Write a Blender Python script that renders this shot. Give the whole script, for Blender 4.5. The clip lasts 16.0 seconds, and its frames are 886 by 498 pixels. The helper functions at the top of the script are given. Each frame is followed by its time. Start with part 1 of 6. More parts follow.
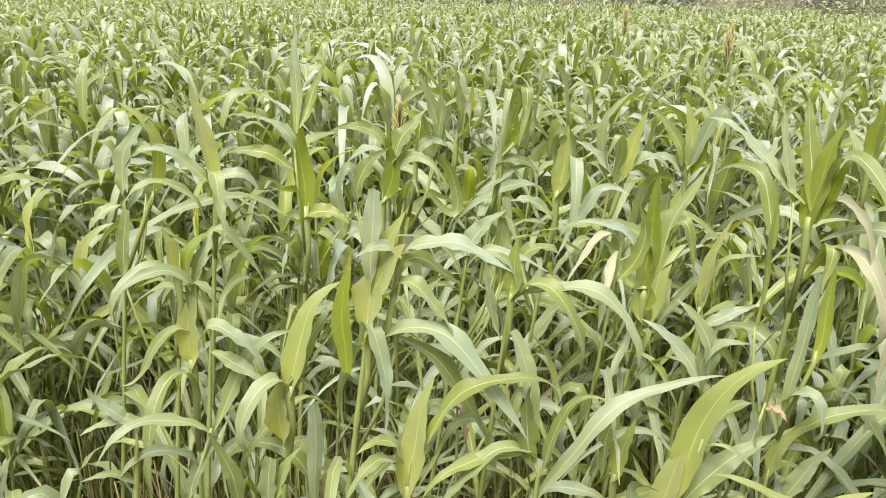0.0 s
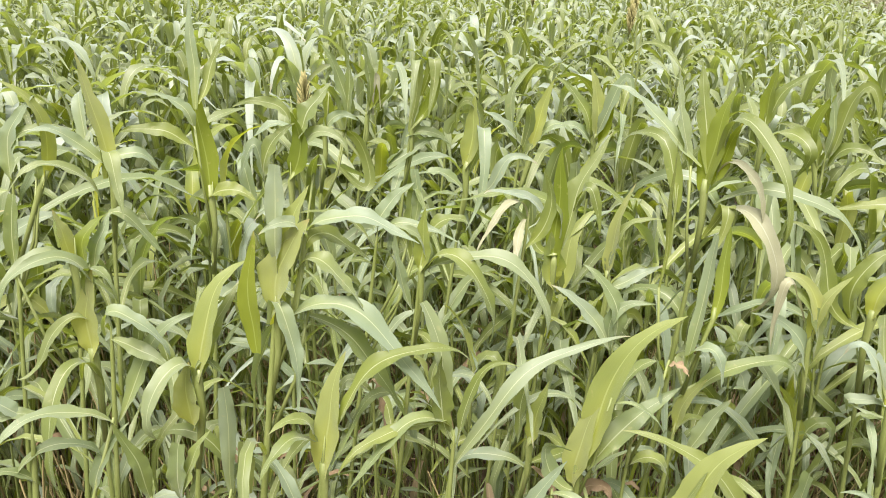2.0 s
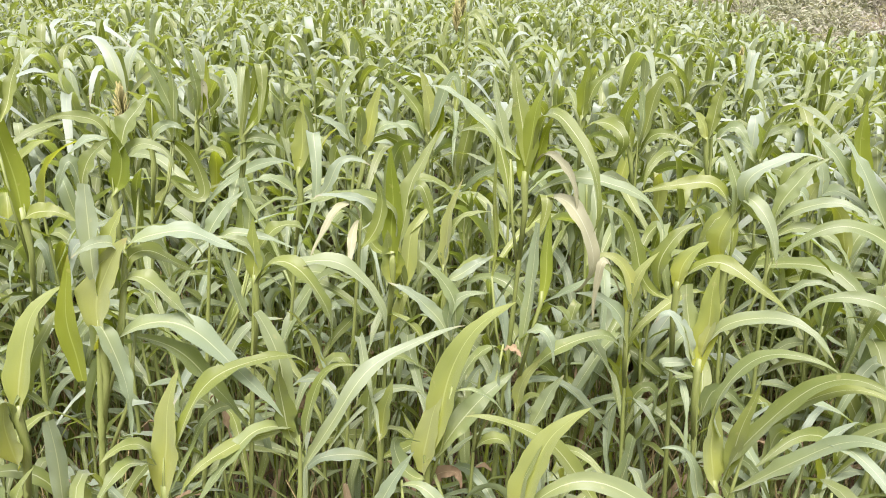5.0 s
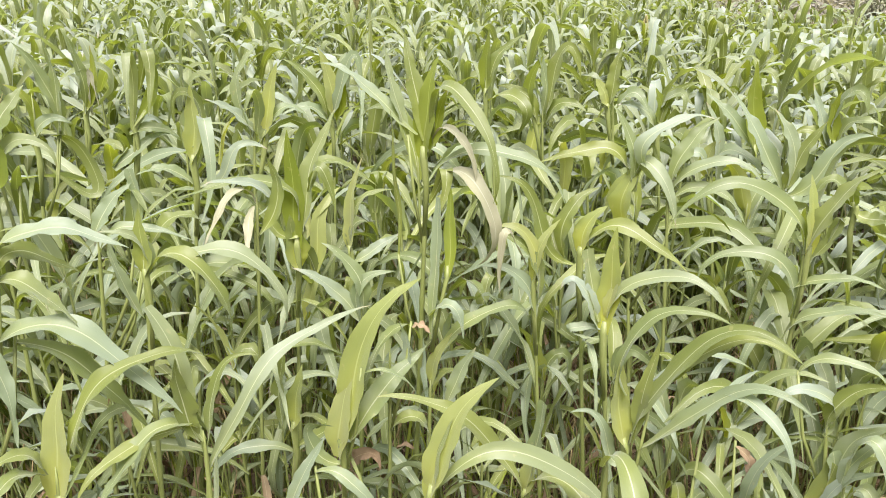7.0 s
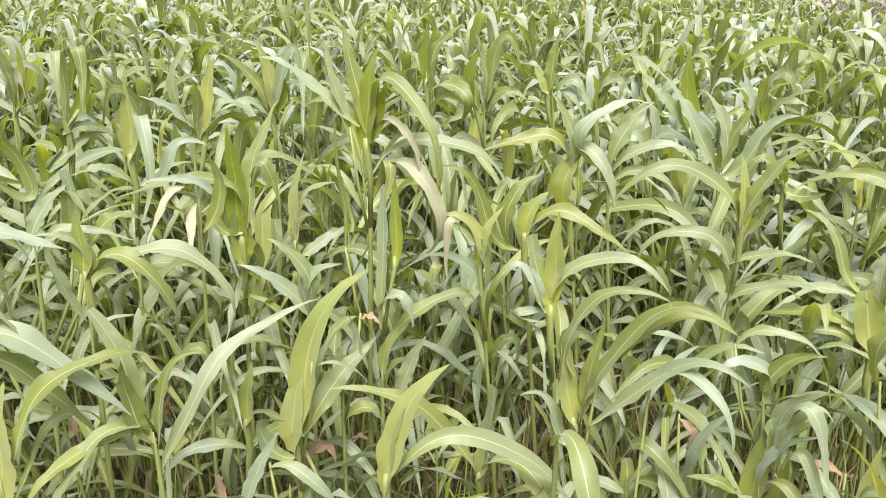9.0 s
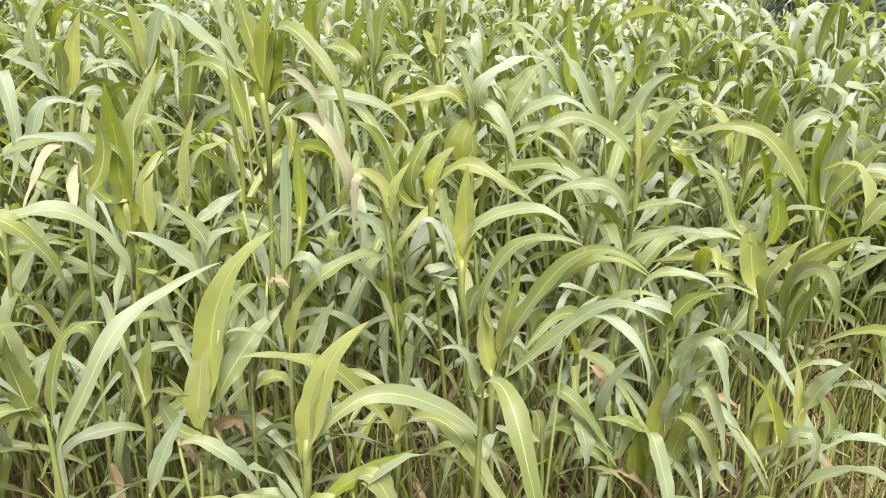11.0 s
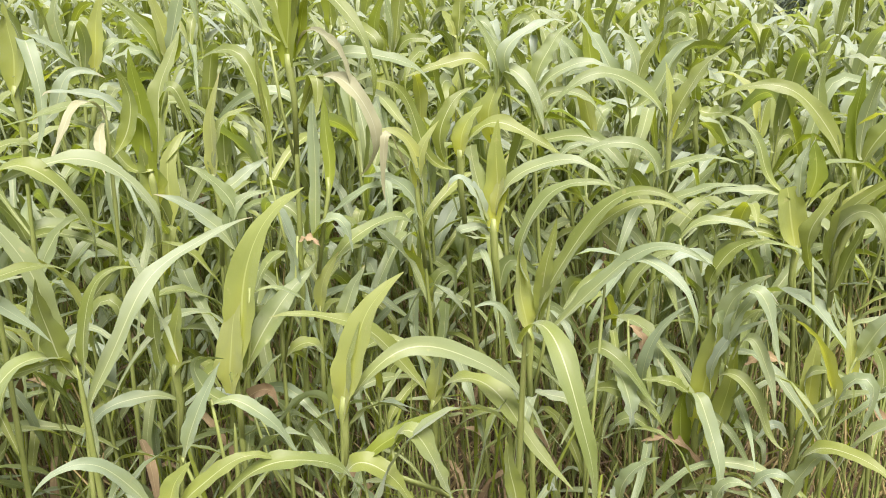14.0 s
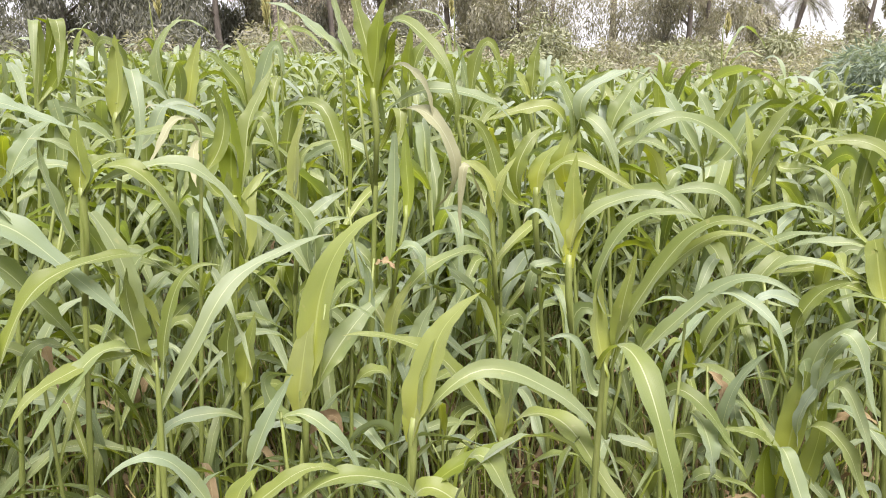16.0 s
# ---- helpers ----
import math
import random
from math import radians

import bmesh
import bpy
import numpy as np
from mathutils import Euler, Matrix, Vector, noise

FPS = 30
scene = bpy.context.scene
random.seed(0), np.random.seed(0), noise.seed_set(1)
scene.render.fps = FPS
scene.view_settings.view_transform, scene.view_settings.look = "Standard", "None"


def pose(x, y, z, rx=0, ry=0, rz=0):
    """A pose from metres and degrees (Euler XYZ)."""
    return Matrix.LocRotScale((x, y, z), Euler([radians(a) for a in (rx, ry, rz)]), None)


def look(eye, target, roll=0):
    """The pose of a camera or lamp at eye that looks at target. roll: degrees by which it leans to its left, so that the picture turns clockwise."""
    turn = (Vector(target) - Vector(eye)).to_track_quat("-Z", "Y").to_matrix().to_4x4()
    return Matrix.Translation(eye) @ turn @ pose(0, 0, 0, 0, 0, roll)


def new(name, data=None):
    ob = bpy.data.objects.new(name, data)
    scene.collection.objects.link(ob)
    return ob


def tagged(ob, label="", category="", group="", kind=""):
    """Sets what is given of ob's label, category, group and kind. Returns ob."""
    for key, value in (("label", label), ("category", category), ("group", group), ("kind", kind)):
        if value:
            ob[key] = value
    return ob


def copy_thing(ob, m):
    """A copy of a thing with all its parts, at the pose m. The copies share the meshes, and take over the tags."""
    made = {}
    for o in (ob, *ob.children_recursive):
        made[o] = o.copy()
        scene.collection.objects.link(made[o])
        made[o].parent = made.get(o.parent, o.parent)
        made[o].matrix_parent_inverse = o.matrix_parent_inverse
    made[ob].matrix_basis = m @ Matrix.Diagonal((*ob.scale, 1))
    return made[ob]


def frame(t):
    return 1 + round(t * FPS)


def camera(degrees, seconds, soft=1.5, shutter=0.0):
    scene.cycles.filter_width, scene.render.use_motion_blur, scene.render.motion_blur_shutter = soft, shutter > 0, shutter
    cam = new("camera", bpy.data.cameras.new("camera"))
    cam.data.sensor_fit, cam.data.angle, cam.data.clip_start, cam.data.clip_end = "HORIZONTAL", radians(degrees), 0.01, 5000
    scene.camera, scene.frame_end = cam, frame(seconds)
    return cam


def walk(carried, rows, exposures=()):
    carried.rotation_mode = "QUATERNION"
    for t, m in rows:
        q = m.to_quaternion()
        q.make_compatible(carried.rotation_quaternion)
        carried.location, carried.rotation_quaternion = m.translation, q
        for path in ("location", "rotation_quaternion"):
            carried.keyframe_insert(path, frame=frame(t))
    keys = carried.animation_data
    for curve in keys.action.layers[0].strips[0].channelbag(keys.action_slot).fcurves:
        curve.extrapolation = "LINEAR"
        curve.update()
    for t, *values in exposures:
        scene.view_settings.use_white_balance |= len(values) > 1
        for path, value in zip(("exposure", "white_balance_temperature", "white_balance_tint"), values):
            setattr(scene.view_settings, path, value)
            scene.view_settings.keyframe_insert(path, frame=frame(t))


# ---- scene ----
cam = camera(61.6, 16.0, soft=0.95)
# seconds, place in metres, heading, pitch and roll in degrees
ROWS = [
    (0.0, 0.000, 0.000, 1.850, -0.00, -19.26, 1.07),
    (0.5, 0.012, 0.012, 1.851, -1.74, -19.76, 1.10),
    (1.0, 0.012, 0.011, 1.843, -3.63, -20.00, 1.05),
    (1.5, 0.025, 0.010, 1.844, -4.46, -20.41, 0.89),
    (2.0, 0.035, 0.003, 1.843, -6.16, -21.06, 0.95),
    (2.5, 0.046, 0.002, 1.841, -8.66, -21.58, 0.55),
    (3.0, 0.059, -0.008, 1.839, -11.75, -21.18, 1.20),
    (3.5, 0.082, -0.021, 1.848, -12.02, -21.63, 0.14),
    (3.7, 0.076, 0.002, 1.847, -13.66, -21.78, 1.01),
    (5.8, 0.117, -0.053, 1.868, -19.15, -20.92, -0.70),
    (6.0, 0.125, -0.042, 1.863, -19.78, -21.70, -0.92),
    (6.5, 0.152, -0.040, 1.852, -21.65, -22.66, -1.23),
    (7.0, 0.164, -0.045, 1.845, -23.00, -22.53, -1.14),
    (7.5, 0.163, -0.046, 1.848, -23.10, -22.56, -1.22),
    (8.0, 0.164, -0.052, 1.851, -23.03, -22.70, -1.71),
    (8.5, 0.166, -0.057, 1.850, -25.19, -22.45, -1.63),
    (9.0, 0.162, -0.061, 1.848, -27.28, -23.31, -1.65),
    (9.5, 0.143, -0.046, 1.844, -32.45, -24.11, 0.14),
    (10.0, 0.106, -0.028, 1.861, -36.11, -24.42, -0.02),
    (10.2, 0.105, -0.023, 1.851, -37.47, -25.03, -0.42),
    (12.3, 0.041, 0.025, 1.655, -38.78, -21.03, 0.29),
    (12.5, 0.040, 0.022, 1.651, -38.34, -19.25, 0.30),
    (13.0, 0.035, 0.018, 1.658, -38.32, -15.32, 0.74),
    (13.5, 0.022, 0.023, 1.639, -34.12, -20.19, -1.55),
    (14.0, 0.033, 0.008, 1.606, -37.29, -22.22, -1.88),
    (14.5, 0.028, 0.003, 1.556, -38.77, -20.79, -0.32),
    (15.0, 0.010, -0.002, 1.530, -37.87, -19.61, -0.04),
    (15.5, -0.009, -0.002, 1.507, -36.22, -16.34, -0.15),
    (16.0, -0.032, 0.006, 1.470, -33.17, -14.86, -0.81),
]
# the phone's automatic exposure
# seconds, stops, kelvin, tint
EXPOSURES = [
    (0.0, 1.98, 6470, 17), (3.5, 1.99, 6440, 19), (5.8, 2.04, 6240, 23), (9.1, 2.04, 6240, 23),
    (9.6, 2.06, 6500, 20), (12.5, 2.07, 6520, 18), (13.0, 1.93, 6520, 18), (13.5, 1.85, 6520, 16),
    (14.0, 2.01, 6610, 17), (14.5, 2.05, 6680, 18), (15.0, 2.06, 6630, 18), (15.5, 2.01, 6560, 17),
    (16.0, 1.89, 6520, 16),
]
walk(cam, [(t, pose(x, y, z, 90 + pitch, 0, yaw) @ pose(0, 0, 0, 0, 0, roll)) for t, x, y, z, yaw, pitch, roll in ROWS], EXPOSURES)

# ---- light: a bright hazy overcast sky, with a wide soft sun behind it ----
SUN_HEIGHT, SUN_HEADING = 66.0, 200.0      # degrees; heading clockwise from +y
world = bpy.data.worlds.new("overcast_sky")
scene.world = world
world.use_nodes = True
wt = world.node_tree
wt.nodes.clear()
sky = wt.nodes.new("ShaderNodeTexSky")
sky.sky_type, sky.sun_disc = "NISHITA", False
sky.sun_elevation, sky.sun_rotation = radians(SUN_HEIGHT), radians(SUN_HEADING)
sky.air_density, sky.dust_density, sky.ozone_density = 1.0, 6.0, 0.5
haze = wt.nodes.new("ShaderNodeMix")
haze.data_type = "RGBA"
haze.inputs["Factor"].default_value = 0.8
haze.inputs["B"].default_value = (8.3, 8.4, 8.65, 1)
back = wt.nodes.new("ShaderNodeBackground")
back.inputs["Strength"].default_value = 0.05
out = wt.nodes.new("ShaderNodeOutputWorld")
wt.links.new(sky.outputs[0], haze.inputs["A"])
wt.links.new(haze.outputs["Result"], back.inputs["Color"])
wt.links.new(back.outputs[0], out.inputs["Surface"])
sun = new("sun", bpy.data.lights.new("sun", "SUN"))
sun.data.energy, sun.data.angle, sun.data.color = 2.8, radians(30), (1.0, 0.96, 0.9)
sh, se = radians(SUN_HEADING), radians(SUN_HEIGHT)
sun.matrix_world = look((0, 0, 0), (-math.sin(sh) * math.cos(se), -math.cos(sh) * math.cos(se), -math.sin(se)))


# ---- materials ----
def material(name):
    mat = bpy.data.materials.new(name)
    mat.use_nodes = True
    return mat, mat.node_tree, mat.node_tree.nodes["Principled BSDF"]


def ramp(tree, source, stops):
    node = tree.nodes.new("ShaderNodeValToRGB")
    el = node.color_ramp.elements
    while len(el) < len(stops):
        el.new(0.5)
    for e, (at, col) in zip(el, stops):
        e.position, e.color = at, (*col, 1)
    tree.links.new(source, node.inputs["Fac"])
    return node.outputs["Color"]


def blend(tree, fac, a, b, mode="MIX"):
    node = tree.nodes.new("ShaderNodeMix")
    node.data_type, node.blend_type = "RGBA", mode
    for key, v in (("Factor", fac), ("A", a), ("B", b)):
        if isinstance(v, (int, float)):
            node.inputs[key].default_value = v
        elif isinstance(v, tuple):
            node.inputs[key].default_value = (*v, 1)
        else:
            tree.links.new(v, node.inputs[key])
    return node.outputs["Result"]


def maths(tree, op, a, b=0.0):
    node = tree.nodes.new("ShaderNodeMath")
    node.operation = op
    for i, v in enumerate((a, b)):
        if isinstance(v, (int, float)):
            node.inputs[i].default_value = v
        else:
            tree.links.new(v, node.inputs[i])
    return node.outputs[0]


def grain(tree, coords, scale, detail=3.0, rough=0.55):
    node = tree.nodes.new("ShaderNodeTexNoise")
    node.inputs["Scale"].default_value, node.inputs["Detail"].default_value, node.inputs["Roughness"].default_value = scale, detail, rough
    tree.links.new(coords, node.inputs["Vector"])
    return node.outputs["Fac"]


def bump(tree, bsdf, height, strength, distance):
    node = tree.nodes.new("ShaderNodeBump")
    node.inputs["Strength"].default_value, node.inputs["Distance"].default_value = strength, distance
    tree.links.new(height, node.inputs["Height"])
    tree.links.new(node.outputs[0], bsdf.inputs["Normal"])


def leaf_material(name, stops, rib, glow, random_by="object", thin=0.32, rough=0.52, spots=0.2, sheen=0.62, root=(0.2, 0.235, 0.025)):
    """A blade of grass kind: pale midrib and fine veins along the blade, blotches, and light that shines through."""
    mat, tree, bsdf = material(name)
    if random_by == "object":
        rnd = tree.nodes.new("ShaderNodeObjectInfo").outputs["Random"]
    else:
        rnd = tree.nodes.new("ShaderNodeNewGeometry").outputs["Random Per Island"]
    uv = tree.nodes.new("ShaderNodeUVMap").outputs[0]
    sep = tree.nodes.new("ShaderNodeSeparateXYZ")
    tree.links.new(uv, sep.inputs[0])
    off = maths(tree, "ABSOLUTE", maths(tree, "SUBTRACT", sep.outputs[0], 0.5))
    geo = tree.nodes.new("ShaderNodeTexCoord").outputs["Object"]
    base = ramp(tree, rnd, stops)
    blotch = grain(tree, geo, 9.0, 4.0)
    base = blend(tree, maths(tree, "MULTIPLY", maths(tree, "SUBTRACT", blotch, 0.35), 0.9), base, blend(tree, 1.0, base, (0.72, 0.8, 0.62), "MULTIPLY"))
    # veins run along the blade
    stretch = tree.nodes.new("ShaderNodeMapping")
    stretch.inputs["Scale"].default_value = (46.0, 2.2, 1.0)
    tree.links.new(uv, stretch.inputs["Vector"])
    vein = grain(tree, stretch.outputs[0], 1.0, 2.0)
    base = blend(tree, maths(tree, "MULTIPLY", vein, 0.45), base, blend(tree, 1.0, base, (0.75, 0.8, 0.7), "MULTIPLY"))
    # the blade is yellower towards the stalk
    shift = maths(tree, "ADD", maths(tree, "MULTIPLY", maths(tree, "SUBTRACT", maths(tree, "FRACT", maths(tree, "MULTIPLY", rnd, 17.3)), 0.35), 0.32), maths(tree, "MULTIPLY", off, 0.5))
    pale = ramp(tree, maths(tree, "ADD", sep.outputs[1], shift), [(0.0, (1, 1, 1)), (0.25, (0.5, 0.5, 0.5)), (0.65, (0, 0, 0))])
    base = blend(tree, maths(tree, "MULTIPLY", pale, 0.75), base, root)
    # worn tips and pale specks
    speck = ramp(tree, grain(tree, geo, 60.0, 2.0), [(0.66, (0, 0, 0)), (0.74, (1, 1, 1))])
    base = blend(tree, maths(tree, "MULTIPLY", speck, spots), base, (0.34, 0.3, 0.14))
    tip = ramp(tree, maths(tree, "ADD", sep.outputs[1], maths(tree, "MULTIPLY", maths(tree, "SUBTRACT", rnd, 0.85), 0.35)), [(0.93, (0, 0, 0)), (1.0, (1, 1, 1))])
    base = blend(tree, maths(tree, "MULTIPLY", tip, 0.45), base, (0.3, 0.22, 0.11))
    # the rib is widest at the base of the blade
    ribw = maths(tree, "MULTIPLY", maths(tree, "SUBTRACT", 1.2, sep.outputs[1]), 0.042)
    ribm = ramp(tree, maths(tree, "DIVIDE", off, ribw), [(0.5, (1, 1, 1)), (1.0, (0, 0, 0))])
    base = blend(tree, maths(tree, "MULTIPLY", ribm, 0.6), base, rib)
    tree.links.new(base, bsdf.inputs["Base Color"])
    bsdf.inputs["Roughness"].default_value = rough
    bsdf.inputs["Specular IOR Level"].default_value = sheen
    bsdf.inputs["Sheen Weight"].default_value, bsdf.inputs["Sheen Roughness"].default_value = 0.3 * sheen, 0.6      # the wax on the blade
    bsdf.inputs["Sheen Tint"].default_value = (0.85, 0.92, 1.0, 1)
    bump(tree, bsdf, vein, 0.35, 0.0015)
    lit = tree.nodes.new("ShaderNodeBsdfTranslucent")
    tree.links.new(blend(tree, 1.0, base, glow, "MULTIPLY"), lit.inputs["Color"])
    mix = tree.nodes.new("ShaderNodeMixShader")
    mix.inputs[0].default_value = thin
    tree.links.new(bsdf.outputs[0], mix.inputs[1])
    tree.links.new(lit.outputs[0], mix.inputs[2])
    tree.links.new(mix.outputs[0], tree.nodes["Material Output"].inputs["Surface"])
    return mat


# bluish-grey stops: wax bloom plus painted sky sheen; saturated stops: light shining through
GREEN = [(0.0, (0.11, 0.14, 0.007)), (0.22, (0.118, 0.155, 0.03)), (0.5, (0.186, 0.236, 0.145)), (0.74, (0.14, 0.168, 0.01)), (1.0, (0.222, 0.272, 0.203))]
YOUNG = [(0.0, (0.165, 0.205, 0.03)), (0.5, (0.21, 0.245, 0.055)), (1.0, (0.24, 0.265, 0.085))]
DEEP = [(0.0, (0.105, 0.142, 0.007)), (0.5, (0.135, 0.17, 0.009)), (1.0, (0.165, 0.195, 0.012))]
DRY = [(0.0, (0.21, 0.15, 0.08)), (0.5, (0.27, 0.2, 0.12)), (1.0, (0.19, 0.12, 0.07))]
leaf_mat = leaf_material("sorghum_leaf", GREEN, (0.36, 0.4, 0.25), (1.75, 1.8, 0.3))
young_mat = leaf_material("young_sorghum_leaf", YOUNG, (0.34, 0.38, 0.15), (1.8, 1.75, 0.3), thin=0.42, root=(0.41, 0.425, 0.036))
# saturated green that colours in blades seen from beneath, with light coming through
deep_mat = leaf_material("backlit_sorghum_leaf", DEEP, (0.25, 0.3, 0.08), (1.75, 1.8, 0.3), thin=0.42, sheen=0.35, root=(0.2, 0.24, 0.02))
dry_mat = leaf_material("dry_sorghum_leaf", DRY, (0.33, 0.27, 0.16), (1.2, 1.0, 0.7), thin=0.2, rough=0.7, sheen=0.2, root=(0.22, 0.18, 0.09))
# pale bluish stops hold sky highlights in the colour, darkest stops the shaded gaps
far_leaf_mat = leaf_material("sorghum_leaf_mass", [(0.0, (0.08, 0.105, 0.006)), (0.25, (0.138, 0.172, 0.042)), (0.5, (0.226, 0.272, 0.212)), (0.75, (0.12, 0.145, 0.01)), (1.0, (0.264, 0.31, 0.275))], (0.3, 0.35, 0.2), (1.75, 1.8, 0.35), random_by="island", root=(0.19, 0.22, 0.035))
far_dry_mat = leaf_material("dry_blade_mass", DRY, (0.3, 0.24, 0.14), (1.2, 1.0, 0.7), random_by="island", thin=0.15, rough=0.8, sheen=0.2, root=(0.22, 0.17, 0.09))


def plain_material(name, stops, scale, rough, relief=0.4, distance=0.004, coords="Object", stretch=(1, 1, 1), sheen=0.3):
    mat, tree, bsdf = material(name)
    at = tree.nodes.new("ShaderNodeMapping")
    at.inputs["Scale"].default_value = stretch
    tree.links.new(tree.nodes.new("ShaderNodeTexCoord").outputs[coords], at.inputs["Vector"])
    coarse, fine = grain(tree, at.outputs[0], scale, 6.0, 0.65), grain(tree, at.outputs[0], scale * 9, 4.0, 0.6)
    mixed = maths(tree, "ADD", maths(tree, "MULTIPLY", coarse, 0.65), maths(tree, "MULTIPLY", fine, 0.35))
    tree.links.new(ramp(tree, mixed, stops), bsdf.inputs["Base Color"])
    bsdf.inputs["Roughness"].default_value = rough
    bsdf.inputs["Specular IOR Level"].default_value = sheen
    bump(tree, bsdf, mixed, relief, distance)
    return mat


soil_mat = plain_material("dry_soil", [(0.3, (0.05, 0.036, 0.022)), (0.5, (0.1, 0.072, 0.045)), (0.7, (0.17, 0.125, 0.08))], 6.0, 0.95, 0.8, 0.02)
stalk_mat = plain_material("sorghum_stalk", [(0.3, (0.115, 0.145, 0.03)), (0.55, (0.168, 0.2, 0.058)), (0.75, (0.245, 0.26, 0.115))], 14.0, 0.5, 0.3, 0.002, stretch=(6, 6, 0.7), sheen=0.4)
straw_mat = plain_material("dry_straw", [(0.3, (0.2, 0.155, 0.065)), (0.55, (0.3, 0.245, 0.11)), (0.75, (0.4, 0.34, 0.18))], 14.0, 0.7, 0.3, 0.002, stretch=(6, 6, 0.7))
head_mat = plain_material("sorghum_head", [(0.3, (0.22, 0.2, 0.07)), (0.55, (0.28, 0.26, 0.1)), (0.75, (0.34, 0.31, 0.15))], 60.0, 0.8, 0.6, 0.004)
bark_mat = plain_material("grey_brown_bark", [(0.3, (0.09, 0.078, 0.066)), (0.55, (0.17, 0.15, 0.13)), (0.75, (0.27, 0.24, 0.21))], 3.0, 0.95, 0.8, 0.03, stretch=(3, 3, 0.5))


def foliage_material(name, stops, thin=0.25, rough=0.6):
    mat, tree, bsdf = material(name)
    rnd = tree.nodes.new("ShaderNodeNewGeometry").outputs["Random Per Island"]
    base = ramp(tree, rnd, stops)
    pos = tree.nodes.new("ShaderNodeTexCoord").outputs["Object"]
    base = blend(tree, maths(tree, "MULTIPLY", grain(tree, pos, 1.3, 3.0), 0.8), base, blend(tree, 1.0, base, (0.6, 0.66, 0.6), "MULTIPLY"))
    tree.links.new(base, bsdf.inputs["Base Color"])
    bsdf.inputs["Roughness"].default_value, bsdf.inputs["Specular IOR Level"].default_value = rough, 0.3
    lit = tree.nodes.new("ShaderNodeBsdfTranslucent")
    tree.links.new(blend(tree, 1.0, base, (1.3, 1.3, 0.7), "MULTIPLY"), lit.inputs["Color"])
    mix = tree.nodes.new("ShaderNodeMixShader")
    mix.inputs[0].default_value = thin
    tree.links.new(bsdf.outputs[0], mix.inputs[1])
    tree.links.new(lit.outputs[0], mix.inputs[2])
    tree.links.new(mix.outputs[0], tree.nodes["Material Output"].inputs["Surface"])
    return mat


# Distance haze is put into the tree, shrub and cane colours: paler and greyer.
hazed_mat = foliage_material("hazed_grey_green_foliage", [(0.0, (0.26, 0.245, 0.205)), (0.5, (0.35, 0.33, 0.275)), (1.0, (0.43, 0.41, 0.345))], thin=0.45)
dark_mat = foliage_material("dark_drooping_foliage", [(0.0, (0.12, 0.122, 0.105)), (0.5, (0.175, 0.175, 0.15)), (1.0, (0.23, 0.225, 0.19))], thin=0.35)
shrub_mat = foliage_material("pale_shrub_foliage", [(0.0, (0.19, 0.205, 0.12)), (0.5, (0.27, 0.28, 0.18)), (1.0, (0.35, 0.35, 0.24))])
reed_mat = foliage_material("blue_green_cane_foliage", thin=0.4, stops=[(0.0, (0.15, 0.195, 0.165)), (0.5, (0.235, 0.285, 0.245)), (1.0, (0.33, 0.38, 0.325))], rough=0.5)
russet_mat = foliage_material("russet_dry_foliage", [(0.0, (0.27, 0.235, 0.195)), (0.5, (0.35, 0.31, 0.255)), (1.0, (0.42, 0.375, 0.31))])
palm_mat = foliage_material("date_palm_frond", [(0.0, (0.09, 0.09, 0.06)), (0.5, (0.13, 0.125, 0.09)), (1.0, (0.18, 0.16, 0.12))])


# ---- shapes ----
def mesh_object(name, verts, faces, mat, parent=None, uvs=None, smooth=True):
    me = bpy.data.meshes.new(name)
    me.from_pydata([tuple(v) for v in verts], [], [tuple(f) for f in faces])
    finish(me, mat, uvs, smooth)
    ob = new(name, me)
    ob.parent = parent
    return ob


def finish(me, mat, uvs=None, smooth=True):
    me.materials.append(mat)
    if uvs is not None:
        layer = me.uv_layers.new(name="UVMap")
        idx = np.empty(len(me.loops), dtype=np.int32)
        me.loops.foreach_get("vertex_index", idx)
        layer.data.foreach_set("uv", np.asarray(uvs, dtype=np.float32)[idx].ravel())
    if smooth:
        me.polygons.foreach_set("use_smooth", [True] * len(me.polygons))
    me.update()


